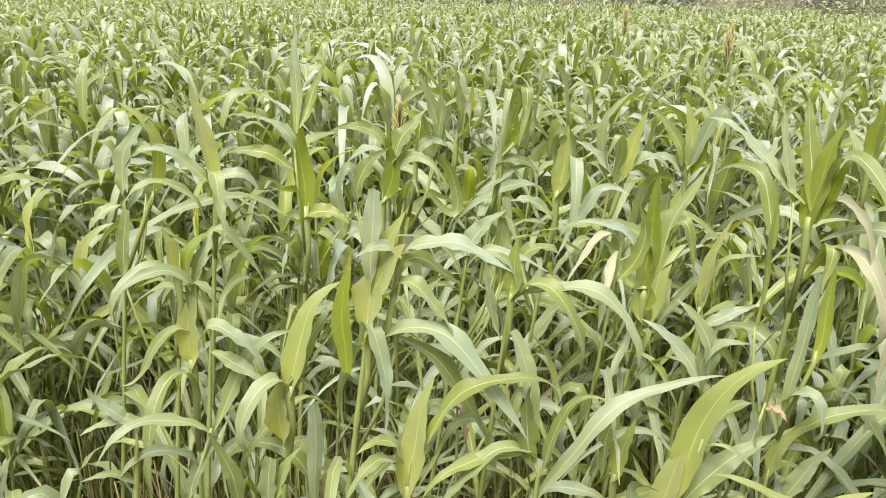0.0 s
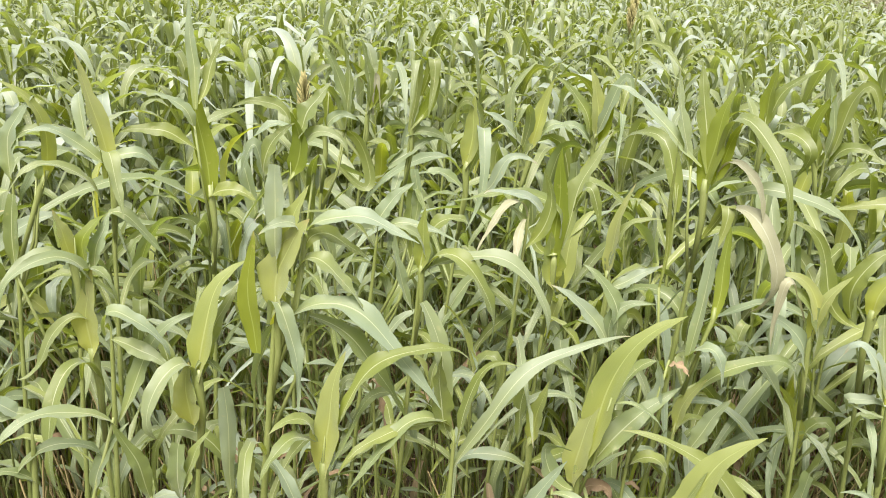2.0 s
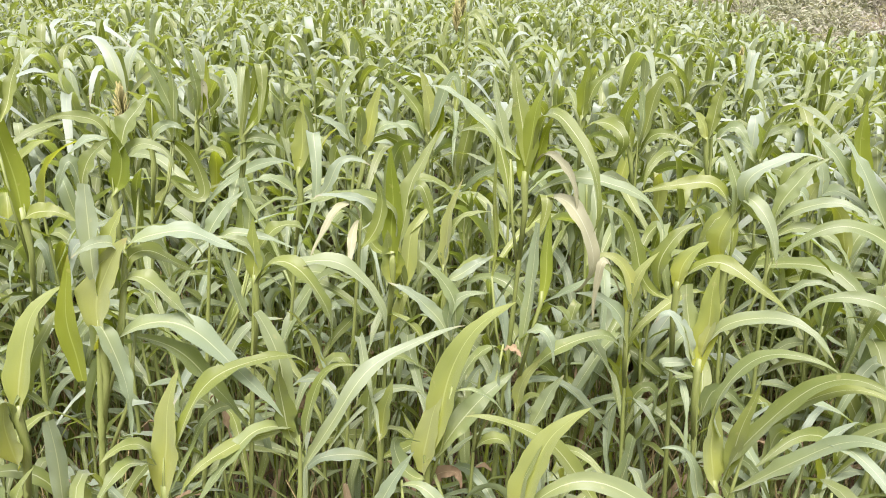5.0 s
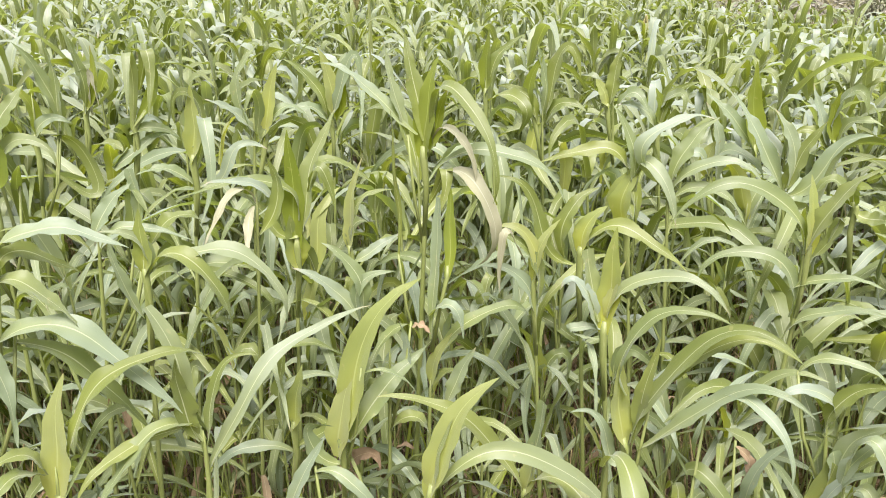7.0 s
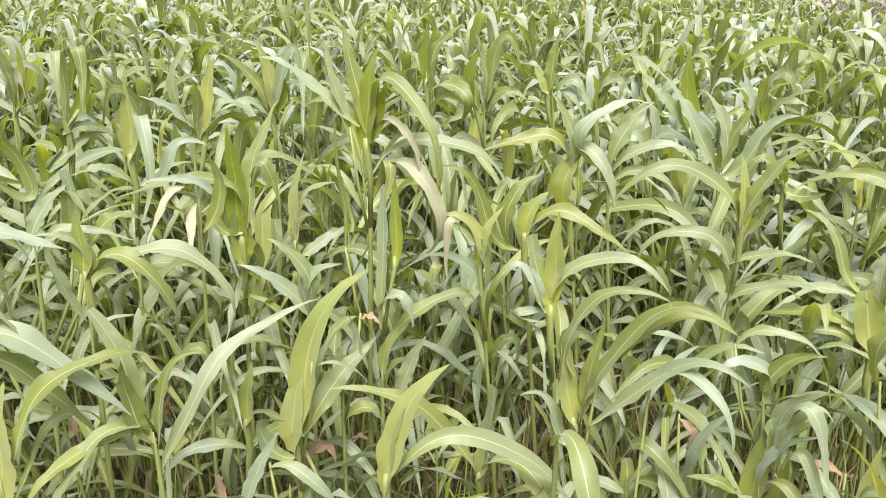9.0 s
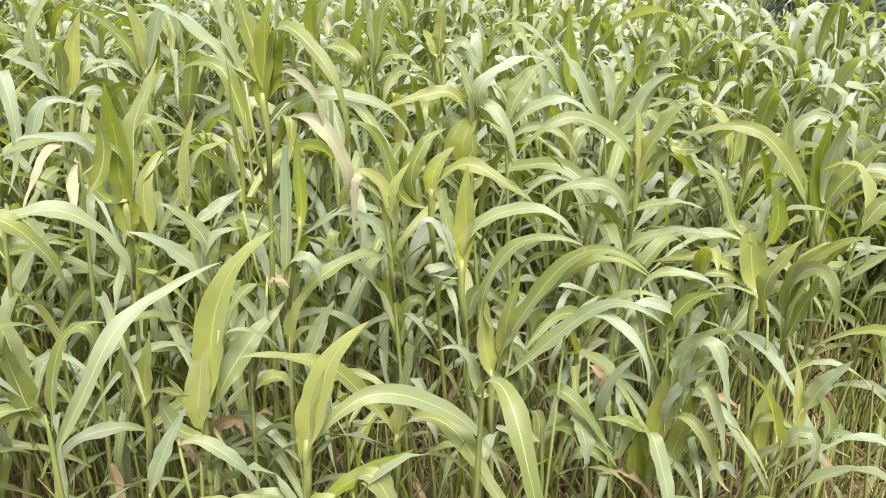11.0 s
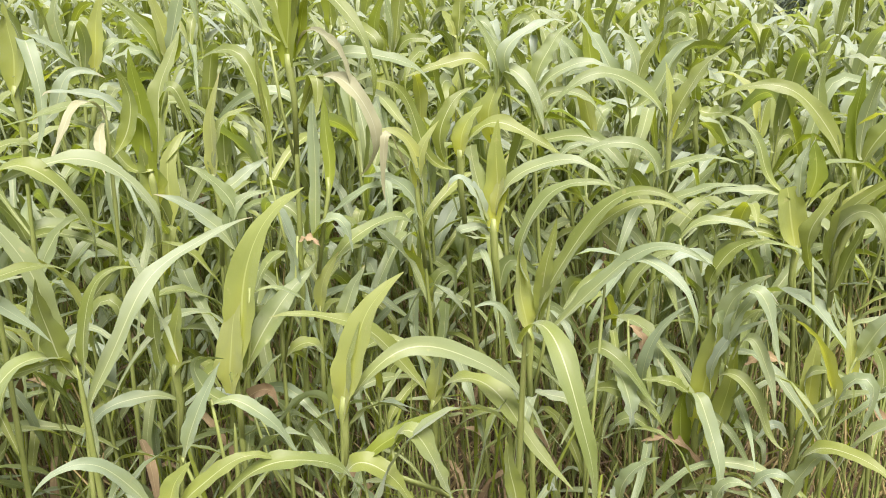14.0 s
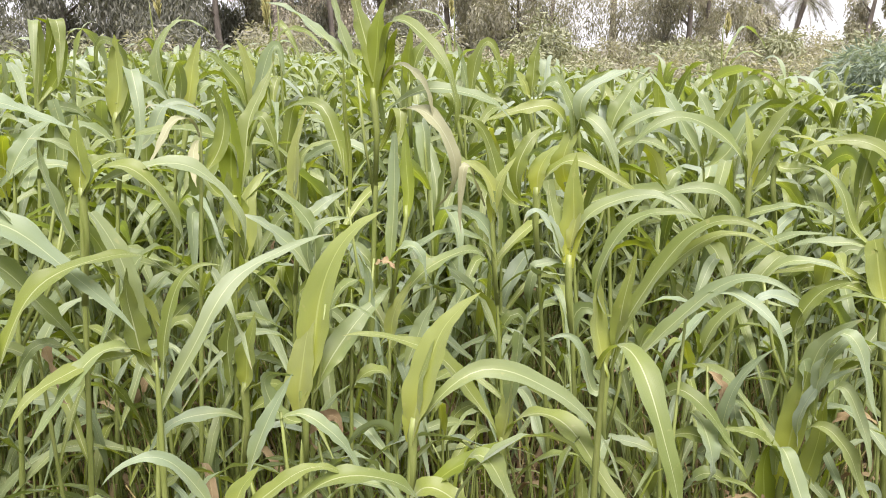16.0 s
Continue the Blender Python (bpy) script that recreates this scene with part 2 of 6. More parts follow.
def ribbon(x, y, z, tx, tz, s, width, turn, twist, fold, wave, phase, strips, belly):
    """The skin of a blade along a path in the x-z plane with sideways offset y: edges run parallel for most of its length,
    ripple unevenly, and close to a fine tip; belly: 1 where the blade is widest halfway."""
    n = len(s) - 1
    long = np.hypot(np.diff(x), np.diff(z)).sum()
    loose = 4 * s * (1 - s) * long
    x, y, z = x + 0.01 * loose * np.sin(phase * 2.3 + 8 * s), y + 0.013 * loose * np.sin(phase * 1.7 + 7 * s), z + 0.012 * loose * np.sin(phase + 11 * s)
    prof = width * (0.26 + 0.74 * np.clip(s / 0.45, 0, 1) ** 0.85) * np.clip((1 - s) / 0.62, 0, 1) ** 0.85
    prof = (1 - belly) * prof + belly * width * (0.5 + 0.5 * np.clip(s / 0.3, 0, 1) ** 0.9) * np.clip((1 - s) / 0.6, 0, 1) ** 0.75
    prof = prof * (1 + 0.05 * np.sin(phase * 2 + s * 17))
    prof[s > 0.999] = 0.0008
    tw = np.radians(turn) * np.clip(s / 0.2, 0, 1) + np.radians(twist) * s ** 1.5
    verts, uvs = [], []
    for k in range(strips + 1):
        a = 2 * k / strips - 1
        lift = fold * abs(a) * (1 - 0.75 * s) * prof * 0.5
        side = a * prof * 0.5
        if abs(a) > 0.9:
            live = np.clip(s * 4, 0, 1) * np.clip((1 - s) * 4, 0, 1)
            ripple = np.sin(phase + a * 1.7 + s * 21) + 0.55 * np.sin(phase * 3.1 + a * 2.9 + s * 43)
            lift = lift + wave * ripple * live
            side = side * (1 + 0.03 * np.sin(phase * 1.3 + a * 4 + s * 31) * live)
        sy, sn = side * np.cos(tw) - lift * np.sin(tw), side * np.sin(tw) + lift * np.cos(tw)
        verts.append(np.stack([x - tz * sn, y + sy, z + tx * sn], 1))
        uvs.append(np.stack([np.full(n + 1, (a + 1) / 2), s], 1))
    verts, uvs = np.concatenate(verts), np.concatenate(uvs)
    i = np.arange(n)
    faces = np.concatenate([np.stack([k * (n + 1) + i, (k + 1) * (n + 1) + i, (k + 1) * (n + 1) + i + 1, k * (n + 1) + i + 1], 1) for k in range(strips)])
    return verts, faces, uvs


def blade(reach, peak, end, width, hold=0.45, twist=0.0, turn=0.0, fold=0.5, wave=0.012, phase=0.0, n=18, strips=4, sway=0.0, blunt=0.0, kink=0.0, crease=0.6, belly=0.0):
    """A long leaf from the origin, growing along +x: an arc that rises to about peak and comes down to end at its tip.
    hold: how far out the arc's shoulder lies; turn: degrees by which the blade faces aside; twist: further degrees towards the tip;
    fold: depth of the channel; wave: ripple of the edges; blunt: share of the tip that is broken off;
    kink: degrees by which the outer part hangs down past a crease at that share of the length."""
    cx, cz = reach * hold, peak
    f = np.linspace(0, 1, 161)
    fx, fz = 2 * (1 - f) * f * cx + f * f * reach, 2 * (1 - f) * f * cz + f * f * end
    run = np.concatenate([[0], np.cumsum(np.hypot(np.diff(fx), np.diff(fz)))])
    s = np.linspace(0, 1, n + 1) * (1 - blunt)
    q = np.interp(s * run[-1], run, f)
    x, z = 2 * (1 - q) * q * cx + q * q * reach, 2 * (1 - q) * q * cz + q * q * end
    tx, tz = 2 * (1 - q) * cx + 2 * q * (reach - cx), 2 * (1 - q) * cz + 2 * q * (end - cz)
    ln = np.hypot(tx, tz) + 1e-9
    tx, tz = tx / ln, tz / ln
    if kink:
        a = np.radians(-kink) * np.clip((s - crease) / 0.09 + 0.5, 0, 1)
        tx, tz = tx * np.cos(a) - tz * np.sin(a), tx * np.sin(a) + tz * np.cos(a)
        step = run[-1] * np.diff(s)
        x = x[0] + np.concatenate([[0], np.cumsum(step * (tx[1:] + tx[:-1]) / 2)])
        z = z[0] + np.concatenate([[0], np.cumsum(step * (tz[1:] + tz[:-1]) / 2)])
    return ribbon(x, sway * s * s, z, tx, tz, s, width, turn, twist, fold, wave, phase, strips, belly)


def arched_blade(reach, end, rise, fall, width, bow=0.0, turn=0.0, twist=0.0, fold=0.4, wave=0.075, phase=0.0, n=26, strips=4, blunt=0.0, belly=0.0):
    """A long leaf from the origin to (reach, end), leaving the stalk towards the handle rise and coming to its tip from the handle fall;
    bow: how far it bends aside halfway; wave: ripple of the edges as a share of the width; blunt: share of the tip that is broken off."""
    f = np.linspace(0, 1, 161)
    p = [np.array(v) for v in ((0.0, 0.0), rise, fall, (reach, end))]
    if blunt:
        p[3] = p[3] + (p[3] - p[2]) / np.linalg.norm(p[3] - p[2]) * np.linalg.norm(p[3]) * blunt / (1 - blunt)
    b = [(1 - f) ** 3, 3 * f * (1 - f) ** 2, 3 * f * f * (1 - f), f ** 3]
    path = sum(w[:, None] * v for w, v in zip(b, p))
    run = np.concatenate([[0], np.cumsum(np.hypot(*np.diff(path, axis=0).T))])
    s = np.linspace(0, 1, n + 1) * (1 - blunt)
    x, z = np.interp(s * run[-1], run, path[:, 0]), np.interp(s * run[-1], run, path[:, 1])
    tx, tz = np.gradient(x), np.gradient(z)
    ln = np.hypot(tx, tz) + 1e-9
    return ribbon(x, 4 * bow * s * (1 - s), z, tx / ln, tz / ln, s, width, turn, twist, fold, wave * width, phase, strips, belly)


def tube(points, radii, sides=8):
    """A round stem through the points, closed at both ends."""
    pts = [Vector(p) for p in points]
    verts, faces = [], []
    for k, (p, r) in enumerate(zip(pts, radii)):
        d = (pts[min(k + 1, len(pts) - 1)] - pts[max(k - 1, 0)]).normalized()
        u = d.orthogonal().normalized() if abs(d.z) < 0.9 else Vector((0, 1, 0)).cross(d).normalized()
        w = d.cross(u)
        for j in range(sides):
            a = 2 * math.pi * j / sides
            verts.append(p + u * (r * math.cos(a)) + w * (r * math.sin(a)))
    for k in range(len(pts) - 1):
        for j in range(sides):
            a, b = k * sides + j, k * sides + (j + 1) % sides
            faces.append((a, b, b + sides, a + sides))
    faces += [tuple(range(sides))[::-1], tuple((len(pts) - 1) * sides + j for j in range(sides))]
    return verts, faces


def stalk_shape(height, lean, bow, thick):
    """A jointed stem: swollen at each node, tapering to the whorl."""
    pts, rad, joints = [], [], max(4, int(height / 0.15))
    for k in range(joints):
        for f, swell in ((0.0, 1.25), (0.12, 1.0), (0.85, 0.94)):
            s = (k + f) / joints
            pts.append((lean[0] * s + bow * math.sin(s * 3.1), lean[1] * s, height * s))
            rad.append(thick * swell * (1 - 0.45 * s))
    pts += [(lean[0], lean[1], height), (lean[0] * 1.03, lean[1] * 1.03, height * 1.04)]
    rad += [thick * 0.42, thick * 0.1]
    return tube(pts, rad, 7)


def leaf(parent, z, azimuth, reach, peak, end, width, mat=None, at=(0, 0), name="leaf", **more):
    """A blade under a plant: it leaves the stalk at height z and grows towards the azimuth (degrees from +x, anticlockwise)."""
    verts, faces, uvs = blade(reach, peak, end, width, **more)
    ob = mesh_object(name, verts, faces, mat or leaf_mat, parent, uvs)
    ob.matrix_basis = pose(at[0], at[1], z, 0, 0, azimuth)
    return ob


def arch(parent, z, azimuth, reach, end, rise, fall, width, mat, at, name="leaf", **more):
    """A broad leaf of a plant that stands out; one that springs beside the main stalk gets a shoot of its own."""
    verts, faces, uvs = arched_blade(reach, end, rise, fall, width, phase=(azimuth * 0.37 + z * 19) % 6.28, **more)
    ob = mesh_object(name, verts, faces, mat, parent, uvs)
    ob.matrix_basis = pose(at[0], at[1], z, 0, 0, azimuth)
    low = max(0.0, z - 0.28)
    axis = lambda h: (parent["lean"][0] * h / parent["stem"], parent["lean"][1] * h / parent["stem"])
    if name == "whorl_leaf" and "wrapped" not in parent:
        # the rolled sheath from which the whorl opens
        parent["wrapped"] = True
        foot, aim = max(0.05, z - 0.2), 0.35 * math.hypot(*rise)
        tip = (at[0] + aim * math.cos(radians(azimuth)) * rise[0] / math.hypot(*rise), at[1] + aim * math.sin(radians(azimuth)) * rise[0] / math.hypot(*rise), z + aim * rise[1] / math.hypot(*rise))
        wide = min(0.01, 0.18 * width)
        verts, faces = tube([(*axis(foot), foot), ((axis(z)[0] + at[0]) / 2, (axis(z)[1] + at[1]) / 2, z - 0.07), (*at, z), tip], [0.006, 0.75 * wide, wide, 0.7 * wide], 10)
        mesh_object("sheath", verts, faces, stalk_mat, parent)
    aside = math.hypot(at[0] - axis(z)[0], at[1] - axis(z)[1])
    if aside > 0.04:
        foot = (*axis(low), low) if aside < 0.13 else (at[0] * 0.7, at[1] * 0.7, -0.03)
        knee = (foot[0] * 0.35 + at[0] * 0.65, foot[1] * 0.35 + at[1] * 0.65, foot[2] * 0.5 + z * 0.5)
        verts, faces = tube([foot, knee, (*at, z + 0.015)], [0.0045, 0.004, 0.003], 6)
        mesh_object("side_shoot", verts, faces, stalk_mat, parent)
    return ob


def plant(name, x, y, stem, lean=(0, 0), bow=0.0, thick=0.009):
    root = new(name)
    root.matrix_basis = pose(x, y, 0)
    verts, faces = stalk_shape(stem, lean, bow, thick)
    mesh_object("stalk", verts, faces, stalk_mat, root)
    root["lean"], root["stem"] = lean, stem
    return root


def skirt(parent, rng, top, lean, stem, count=4):
    """The lower leaves of a plant, drooping all round the stalk, the lowest ones dry."""
    plane = rng.uniform(0, 360)
    for k in range(count):
        z = top * (0.3 + 0.66 * k / count)
        at, az = (lean[0] * z / stem, lean[1] * z / stem), plane + 180 * (k % 2) + rng.uniform(-50, 50)
        if k == 0 or (k == 1 and rng.random() < 0.5):
            leaf(parent, z, az, rng.uniform(0.1, 0.24), 0.08, -0.2, 0.028, dry_mat, at, "dry_leaf", twist=rng.uniform(-120, 120), wave=0.008, n=8, strips=2)
            continue
        rise = rng.uniform(0.2, 0.34)
        leaf(parent, z, az, rng.uniform(0.24, 0.42), rise, rise * rng.uniform(-0.7, 0.4), rng.uniform(0.014, 0.03), None, at,
             hold=rng.uniform(0.35, 0.6), turn=rng.uniform(-30, 30), twist=rng.uniform(-60, 60), phase=rng.uniform(0, 6), wave=rng.uniform(0.003, 0.008), n=12)


def random_plant(rng, tall, lush):
    """A plant of the field: leaves in two ranks, drooping below, upright and yellower in the whorl at the top."""
    lean = (rng.uniform(-0.07, 0.07), rng.uniform(-0.07, 0.07))
    root = plant("sorghum_plant", 0, 0, tall, lean, rng.uniform(-0.02, 0.02), rng.uniform(0.006, 0.0095))
    count = int(tall / 0.125)
    plane = rng.uniform(0, 360)
    for k in range(count):
        s = (k + 2.0) / (count + 2.0)
        z = tall * s
        az = plane + 180 * (k % 2) + rng.uniform(-38, 38)
        size = lush * rng.uniform(0.8, 1.15) * (0.55 + 0.6 * math.sin(math.pi * min(s, 0.85) * 0.8))
        at = (lean[0] * s, lean[1] * s)
        if s < 0.33 and rng.random() < 0.6:
            leaf(root, z, az, 0.26 * size, 0.1, -0.2 * size, 0.03, dry_mat, at, "dry_leaf", twist=rng.uniform(-120, 120), wave=0.008, n=8, strips=2)
            continue
        rise = rng.uniform(0.22, 0.46) * size
        leaf(root, z, az, rng.uniform(0.34, 0.58) * size, rise, rise * rng.uniform(-0.95, 0.35), rng.uniform(0.028, 0.052) * size * min(1, 0.35 + 0.85 * s),
             None, at, hold=rng.uniform(0.32, 0.62), turn=rng.uniform(-35, 35), twist=rng.uniform(-60, 60), phase=rng.uniform(0, 6), wave=rng.uniform(0.003, 0.009), sway=rng.uniform(-0.14, 0.14), n=14,
             kink=rng.uniform(30, 80) if rng.random() < 0.42 else 0.0, crease=rng.uniform(0.4, 0.75))
    for k in range(rng.choice((1, 2, 2))):
        az = plane + 180 * k + rng.uniform(-40, 40)
        h = rng.uniform(0.22, 0.42) * lush
        leaf(root, tall - 0.05 + 0.03 * k, az, rng.uniform(0.08, 0.32), h * rng.uniform(0.8, 1.1), h * rng.uniform(-0.2, 0.9), rng.uniform(0.036, 0.056) * lush,
             young_mat if rng.random() < 0.3 else leaf_mat, lean, "whorl_leaf", hold=0.2, fold=0.6, belly=1.0, turn=rng.uniform(-70, 70), twist=rng.uniform(-40, 40), wave=0.004, phase=rng.uniform(0, 6), n=12, kink=rng.uniform(30, 80) if rng.random() < 0.35 else 0.0, crease=rng.uniform(0.4, 0.7))
    return root


# ---- the ground ----
def ground_sheet():
    """One sheet: fine and cloddy by the field's near edge, coarse towards the horizon."""
    ring = np.concatenate([np.linspace(0, 6, 61)[1:], np.geomspace(6.2, 900, 60)])
    turn = np.linspace(0, 2 * math.pi, 144, endpoint=False)
    verts = [(0, 0.0, 0.0)]
    for r in ring:
        for a in turn:
            x, y = r * math.cos(a), r * math.sin(a)
            z = 0.05 * (noise.noise((x * 1.7, y * 1.7, 0)) + 0.45 * noise.noise((x * 6, y * 6, 3)))
            verts.append((x, y, z * min(1, 25 / (r + 1)) - 0.02))
    m = len(turn)
    faces = [(0, 1 + j, 1 + (j + 1) % m) for j in range(m)]
    for k in range(len(ring) - 1):
        a, b = 1 + k * m, 1 + (k + 1) * m
        faces += [(a + j, b + j, b + (j + 1) % m, a + (j + 1) % m) for j in range(m)]
    return tagged(mesh_object("ground", verts, faces, soil_mat), "dry brown cloddy soil of the field", "ground", kind="structure")


ground_sheet()


def in_field(x, y):
    return y > min(0.62, max(0.2, 1.5 - 0.75 * x)) and x * x + y * y > 1.15 and x < 4.9 + 0.24 * y + 0.21 * max(0, y - 8) and y < 33 and x > -0.9 * y - 2.4


NEAR = 3.05
taken = []
pale_mat = leaf_material("withering_sorghum_leaf", [(0.0, (0.25, 0.25, 0.15)), (1.0, (0.3, 0.29, 0.18))], (0.36, 0.38, 0.27), (1.2, 1.25, 0.8), thin=0.25, sheen=0.3, root=(0.26, 0.265, 0.14))


# ---- the sorghum plants that stand out along the path ----
rng = random.Random(3)


def hero(x, y, stem, lean, thick, label="green sorghum plant with broad arching leaves at the field's edge"):
    taken.append((x, y, 0.11))
    ob = plant("sorghum_plant", x, y, stem, lean, 0.0, thick)
    return tagged(ob, label, "sorghum plant", "sorghum plants in the field")


p = hero(-0.289, 1.297, 1.197, (0.142, 0.021), 0.0110, "sorghum plant with a swollen yellow whorl and a broken upright leaf")
arch(p, 1.291, 7, 0.007, 0.211, (-0.006, 0.071), (-0.004, 0.141), 0.043, leaf_mat, (0.155, 0.023), turn=58, twist=16, blunt=0.3)
arch(p, 1.191, -17, 0.077, 0.215, (-0.007, 0.084), (0.018, 0.156), 0.085, young_mat, (0.146, 0.022), turn=57, twist=16, belly=0.6, wave=0.03, name="whorl_leaf")
arch(p, 1.127, 77, 0.032, 0.241, (0.004, 0.082), (0.015, 0.162), 0.044, deep_mat, (0.104, 0.016), turn=-1, twist=1, bow=0.010, belly=0.6, wave=0.03, name="whorl_leaf")
arch(p, 1.357, -143, 0.099, 0.032, (0.019, 0.047), (0.053, 0.057), 0.030, leaf_mat, (0.210, 0.028), turn=-43, twist=-11)
arch(p, 1.348, 5, 0.056, 0.113, (0.017, 0.039), (0.035, 0.076), 0.038, young_mat, (0.163, 0.024), turn=53, twist=-23, belly=0.6, wave=0.03, name="whorl_leaf")
arch(p, 1.373, -14, 0.214, -0.012, (0.058, 0.064), (0.155, 0.024), 0.043, leaf_mat, (0.211, 0.029), turn=31, twist=-6)
arch(p, 1.323, 24, 0.131, -0.033, (-0.005, 0.106), (0.122, -0.023), 0.036, leaf_mat, (0.207, 0.028), turn=51, twist=-5)
arch(p, 1.289, -19, 0.135, -0.070, (0.036, 0.098), (0.125, -0.046), 0.046, leaf_mat, (0.189, 0.027), turn=19, twist=-23)
arch(p, 1.186, -63, 0.128, -0.128, (0.025, 0.174), (0.107, -0.145), 0.042, leaf_mat, (0.131, 0.020), turn=-8, twist=-23, bow=0.018)
arch(p, 1.183, -19, 0.313, -0.143, (0.108, 0.160), (0.259, -0.057), 0.054, leaf_mat, (0.161, 0.024), turn=19, twist=25)
arch(p, 1.198, -14, 0.193, -0.213, (0.104, -0.018), (0.146, -0.134), 0.050, leaf_mat, (0.207, 0.028), turn=20, twist=8)
skirt(p, rng, 1.11, (0.142, 0.021), 1.197)
p = hero(-0.173, 1.199, 0.963, (0.115, 0.008), 0.0090)
arch(p, 0.911, 34, 0.059, 0.253, (0.000, 0.089), (0.020, 0.173), 0.066, young_mat, (0.113, 0.008), turn=24, twist=-14, belly=0.6, wave=0.03, name="whorl_leaf")
arch(p, 1.012, 8, 0.261, 0.117, (0.017, 0.112), (0.166, 0.223), 0.042, leaf_mat, (0.143, 0.010), turn=21, twist=-3)
arch(p, 0.990, -143, 0.099, 0.061, (0.014, 0.067), (0.047, 0.088), 0.033, leaf_mat, (0.102, 0.008), turn=-39, twist=24)
arch(p, 0.990, -128, 0.143, -0.000, (0.048, 0.057), (0.096, 0.057), 0.036, leaf_mat, (0.098, 0.007), turn=-15, twist=20)
skirt(p, rng, 0.89, (0.115, 0.008), 0.963)
p = hero(0.150, 1.255, 0.936, (0.047, -0.006), 0.0090)
arch(p, 0.949, 133, 0.076, 0.291, (0.073, 0.093), (-0.046, 0.218), 0.046, leaf_mat, (0.047, -0.006), turn=-15, twist=18, blunt=0.3)
arch(p, 0.949, 173, 0.018, 0.191, (0.021, 0.062), (0.027, 0.126), 0.049, leaf_mat, (0.039, -0.005), turn=-57, twist=-5)
arch(p, 0.936, -11, 0.118, 0.188, (0.017, 0.031), (0.014, 0.237), 0.029, leaf_mat, (0.052, -0.007), turn=47, twist=0)
arch(p, 0.982, -156, 0.222, -0.075, (0.084, 0.091), (0.169, -0.019), 0.039, leaf_mat, (0.038, -0.005), turn=-12, twist=9)
arch(p, 0.995, -157, 0.230, -0.050, (0.070, 0.001), (0.190, 0.040), 0.036, leaf_mat, (0.031, -0.004), turn=-12, twist=-22)
skirt(p, rng, 0.89, (0.047, -0.006), 0.936)
p = hero(0.090, 1.257, 0.851, (0.102, -0.002), 0.0080)
arch(p, 0.864, 13, 0.396, 0.254, (0.069, 0.154), (0.218, 0.281), 0.040, leaf_mat, (0.104, -0.002), turn=28, twist=3)
skirt(p, rng, 0.81, (0.102, -0.002), 0.851)
p = hero(-0.562, 1.391, 1.136, (0.039, 0.016), 0.0080)
arch(p, 1.078, 21, 0.022, 0.194, (-0.008, 0.067), (-0.001, 0.132), 0.056, young_mat, (0.036, 0.014), turn=62, twist=-12, belly=0.6, wave=0.03, name="whorl_leaf")
arch(p, 1.185, -138, 0.160, 0.042, (-0.065, 0.128), (0.156, 0.194), 0.034, leaf_mat, (0.045, 0.018), turn=-42, twist=19)
arch(p, 1.204, -28, 0.067, 0.005, (-0.030, 0.131), (0.082, 0.056), 0.030, leaf_mat, (0.047, 0.019), turn=5, twist=-22)
arch(p, 1.165, -156, 0.142, -0.097, (0.059, 0.061), (0.094, -0.115), 0.029, leaf_mat, (0.036, 0.014), turn=-42, twist=9)
arch(p, 0.997, -106, 0.156, -0.137, (0.025, 0.237), (0.270, -0.019), 0.039, leaf_mat, (0.039, 0.015), turn=-6, twist=19)
skirt(p, rng, 0.98, (0.039, 0.016), 1.136)
p = hero(-0.580, 1.331, 1.128, (0.105, 0.040), 0.0080)
arch(p, 1.148, -7, 0.118, -0.055, (-0.010, 0.135), (0.147, -0.023), 0.040, leaf_mat, (0.097, 0.037), turn=17, twist=-14)
arch(p, 0.945, 17, 0.189, 0.222, (0.043, 0.073), (0.071, 0.227), 0.044, leaf_mat, (0.095, 0.036), turn=41, twist=20)
arch(p, 1.138, -8, 0.115, -0.066, (0.043, -0.014), (0.081, -0.036), 0.040, leaf_mat, (0.106, 0.040), turn=27, twist=19)
skirt(p, rng, 0.93, (0.105, 0.040), 1.128)
p = hero(-0.423, 1.288, 1.050, (0.122, 0.032), 0.0090)
arch(p, 1.064, 34, 0.134, 0.229, (0.020, 0.074), (0.023, 0.221), 0.064, young_mat, (0.118, 0.031), turn=27, twist=-25, belly=0.6, wave=0.03, name="whorl_leaf")
arch(p, 1.075, 54, 0.120, 0.161, (0.025, 0.065), (0.065, 0.119), 0.039, leaf_mat, (0.126, 0.033), turn=15, twist=11)
arch(p, 1.059, -128, 0.086, -0.079, (-0.011, 0.142), (0.179, -0.022), 0.043, leaf_mat, (0.108, 0.029), turn=-5, twist=-25)
arch(p, 1.087, 13, 0.069, -0.037, (0.030, 0.070), (0.048, -0.028), 0.018, leaf_mat, (0.114, 0.030), turn=32, twist=0)
arch(p, 0.961, 15, 0.002, 0.149, (-0.014, 0.050), (-0.014, 0.100), 0.065, young_mat, (0.104, 0.028), turn=52, twist=-3, belly=0.6, wave=0.03, name="whorl_leaf")
arch(p, 0.780, -67, 0.030, 0.280, (0.010, 0.093), (0.020, 0.187), 0.040, leaf_mat, (0.158, 0.041), turn=7, twist=-15, blunt=0.3)
arch(p, 0.773, -80, 0.030, 0.157, (0.010, 0.053), (0.020, 0.105), 0.036, leaf_mat, (0.193, 0.048), turn=0, twist=-9, blunt=0.3)
skirt(p, rng, 0.75, (0.122, 0.032), 1.050)
p = hero(-0.313, 1.109, 0.956, (0.020, 0.006), 0.0090, "low sorghum plant with blunt pale leaves at the field edge")
arch(p, 0.939, 16, 0.002, 0.127, (-0.012, 0.043), (-0.012, 0.086), 0.039, leaf_mat, (0.014, 0.004), turn=52, twist=16, blunt=0.3)
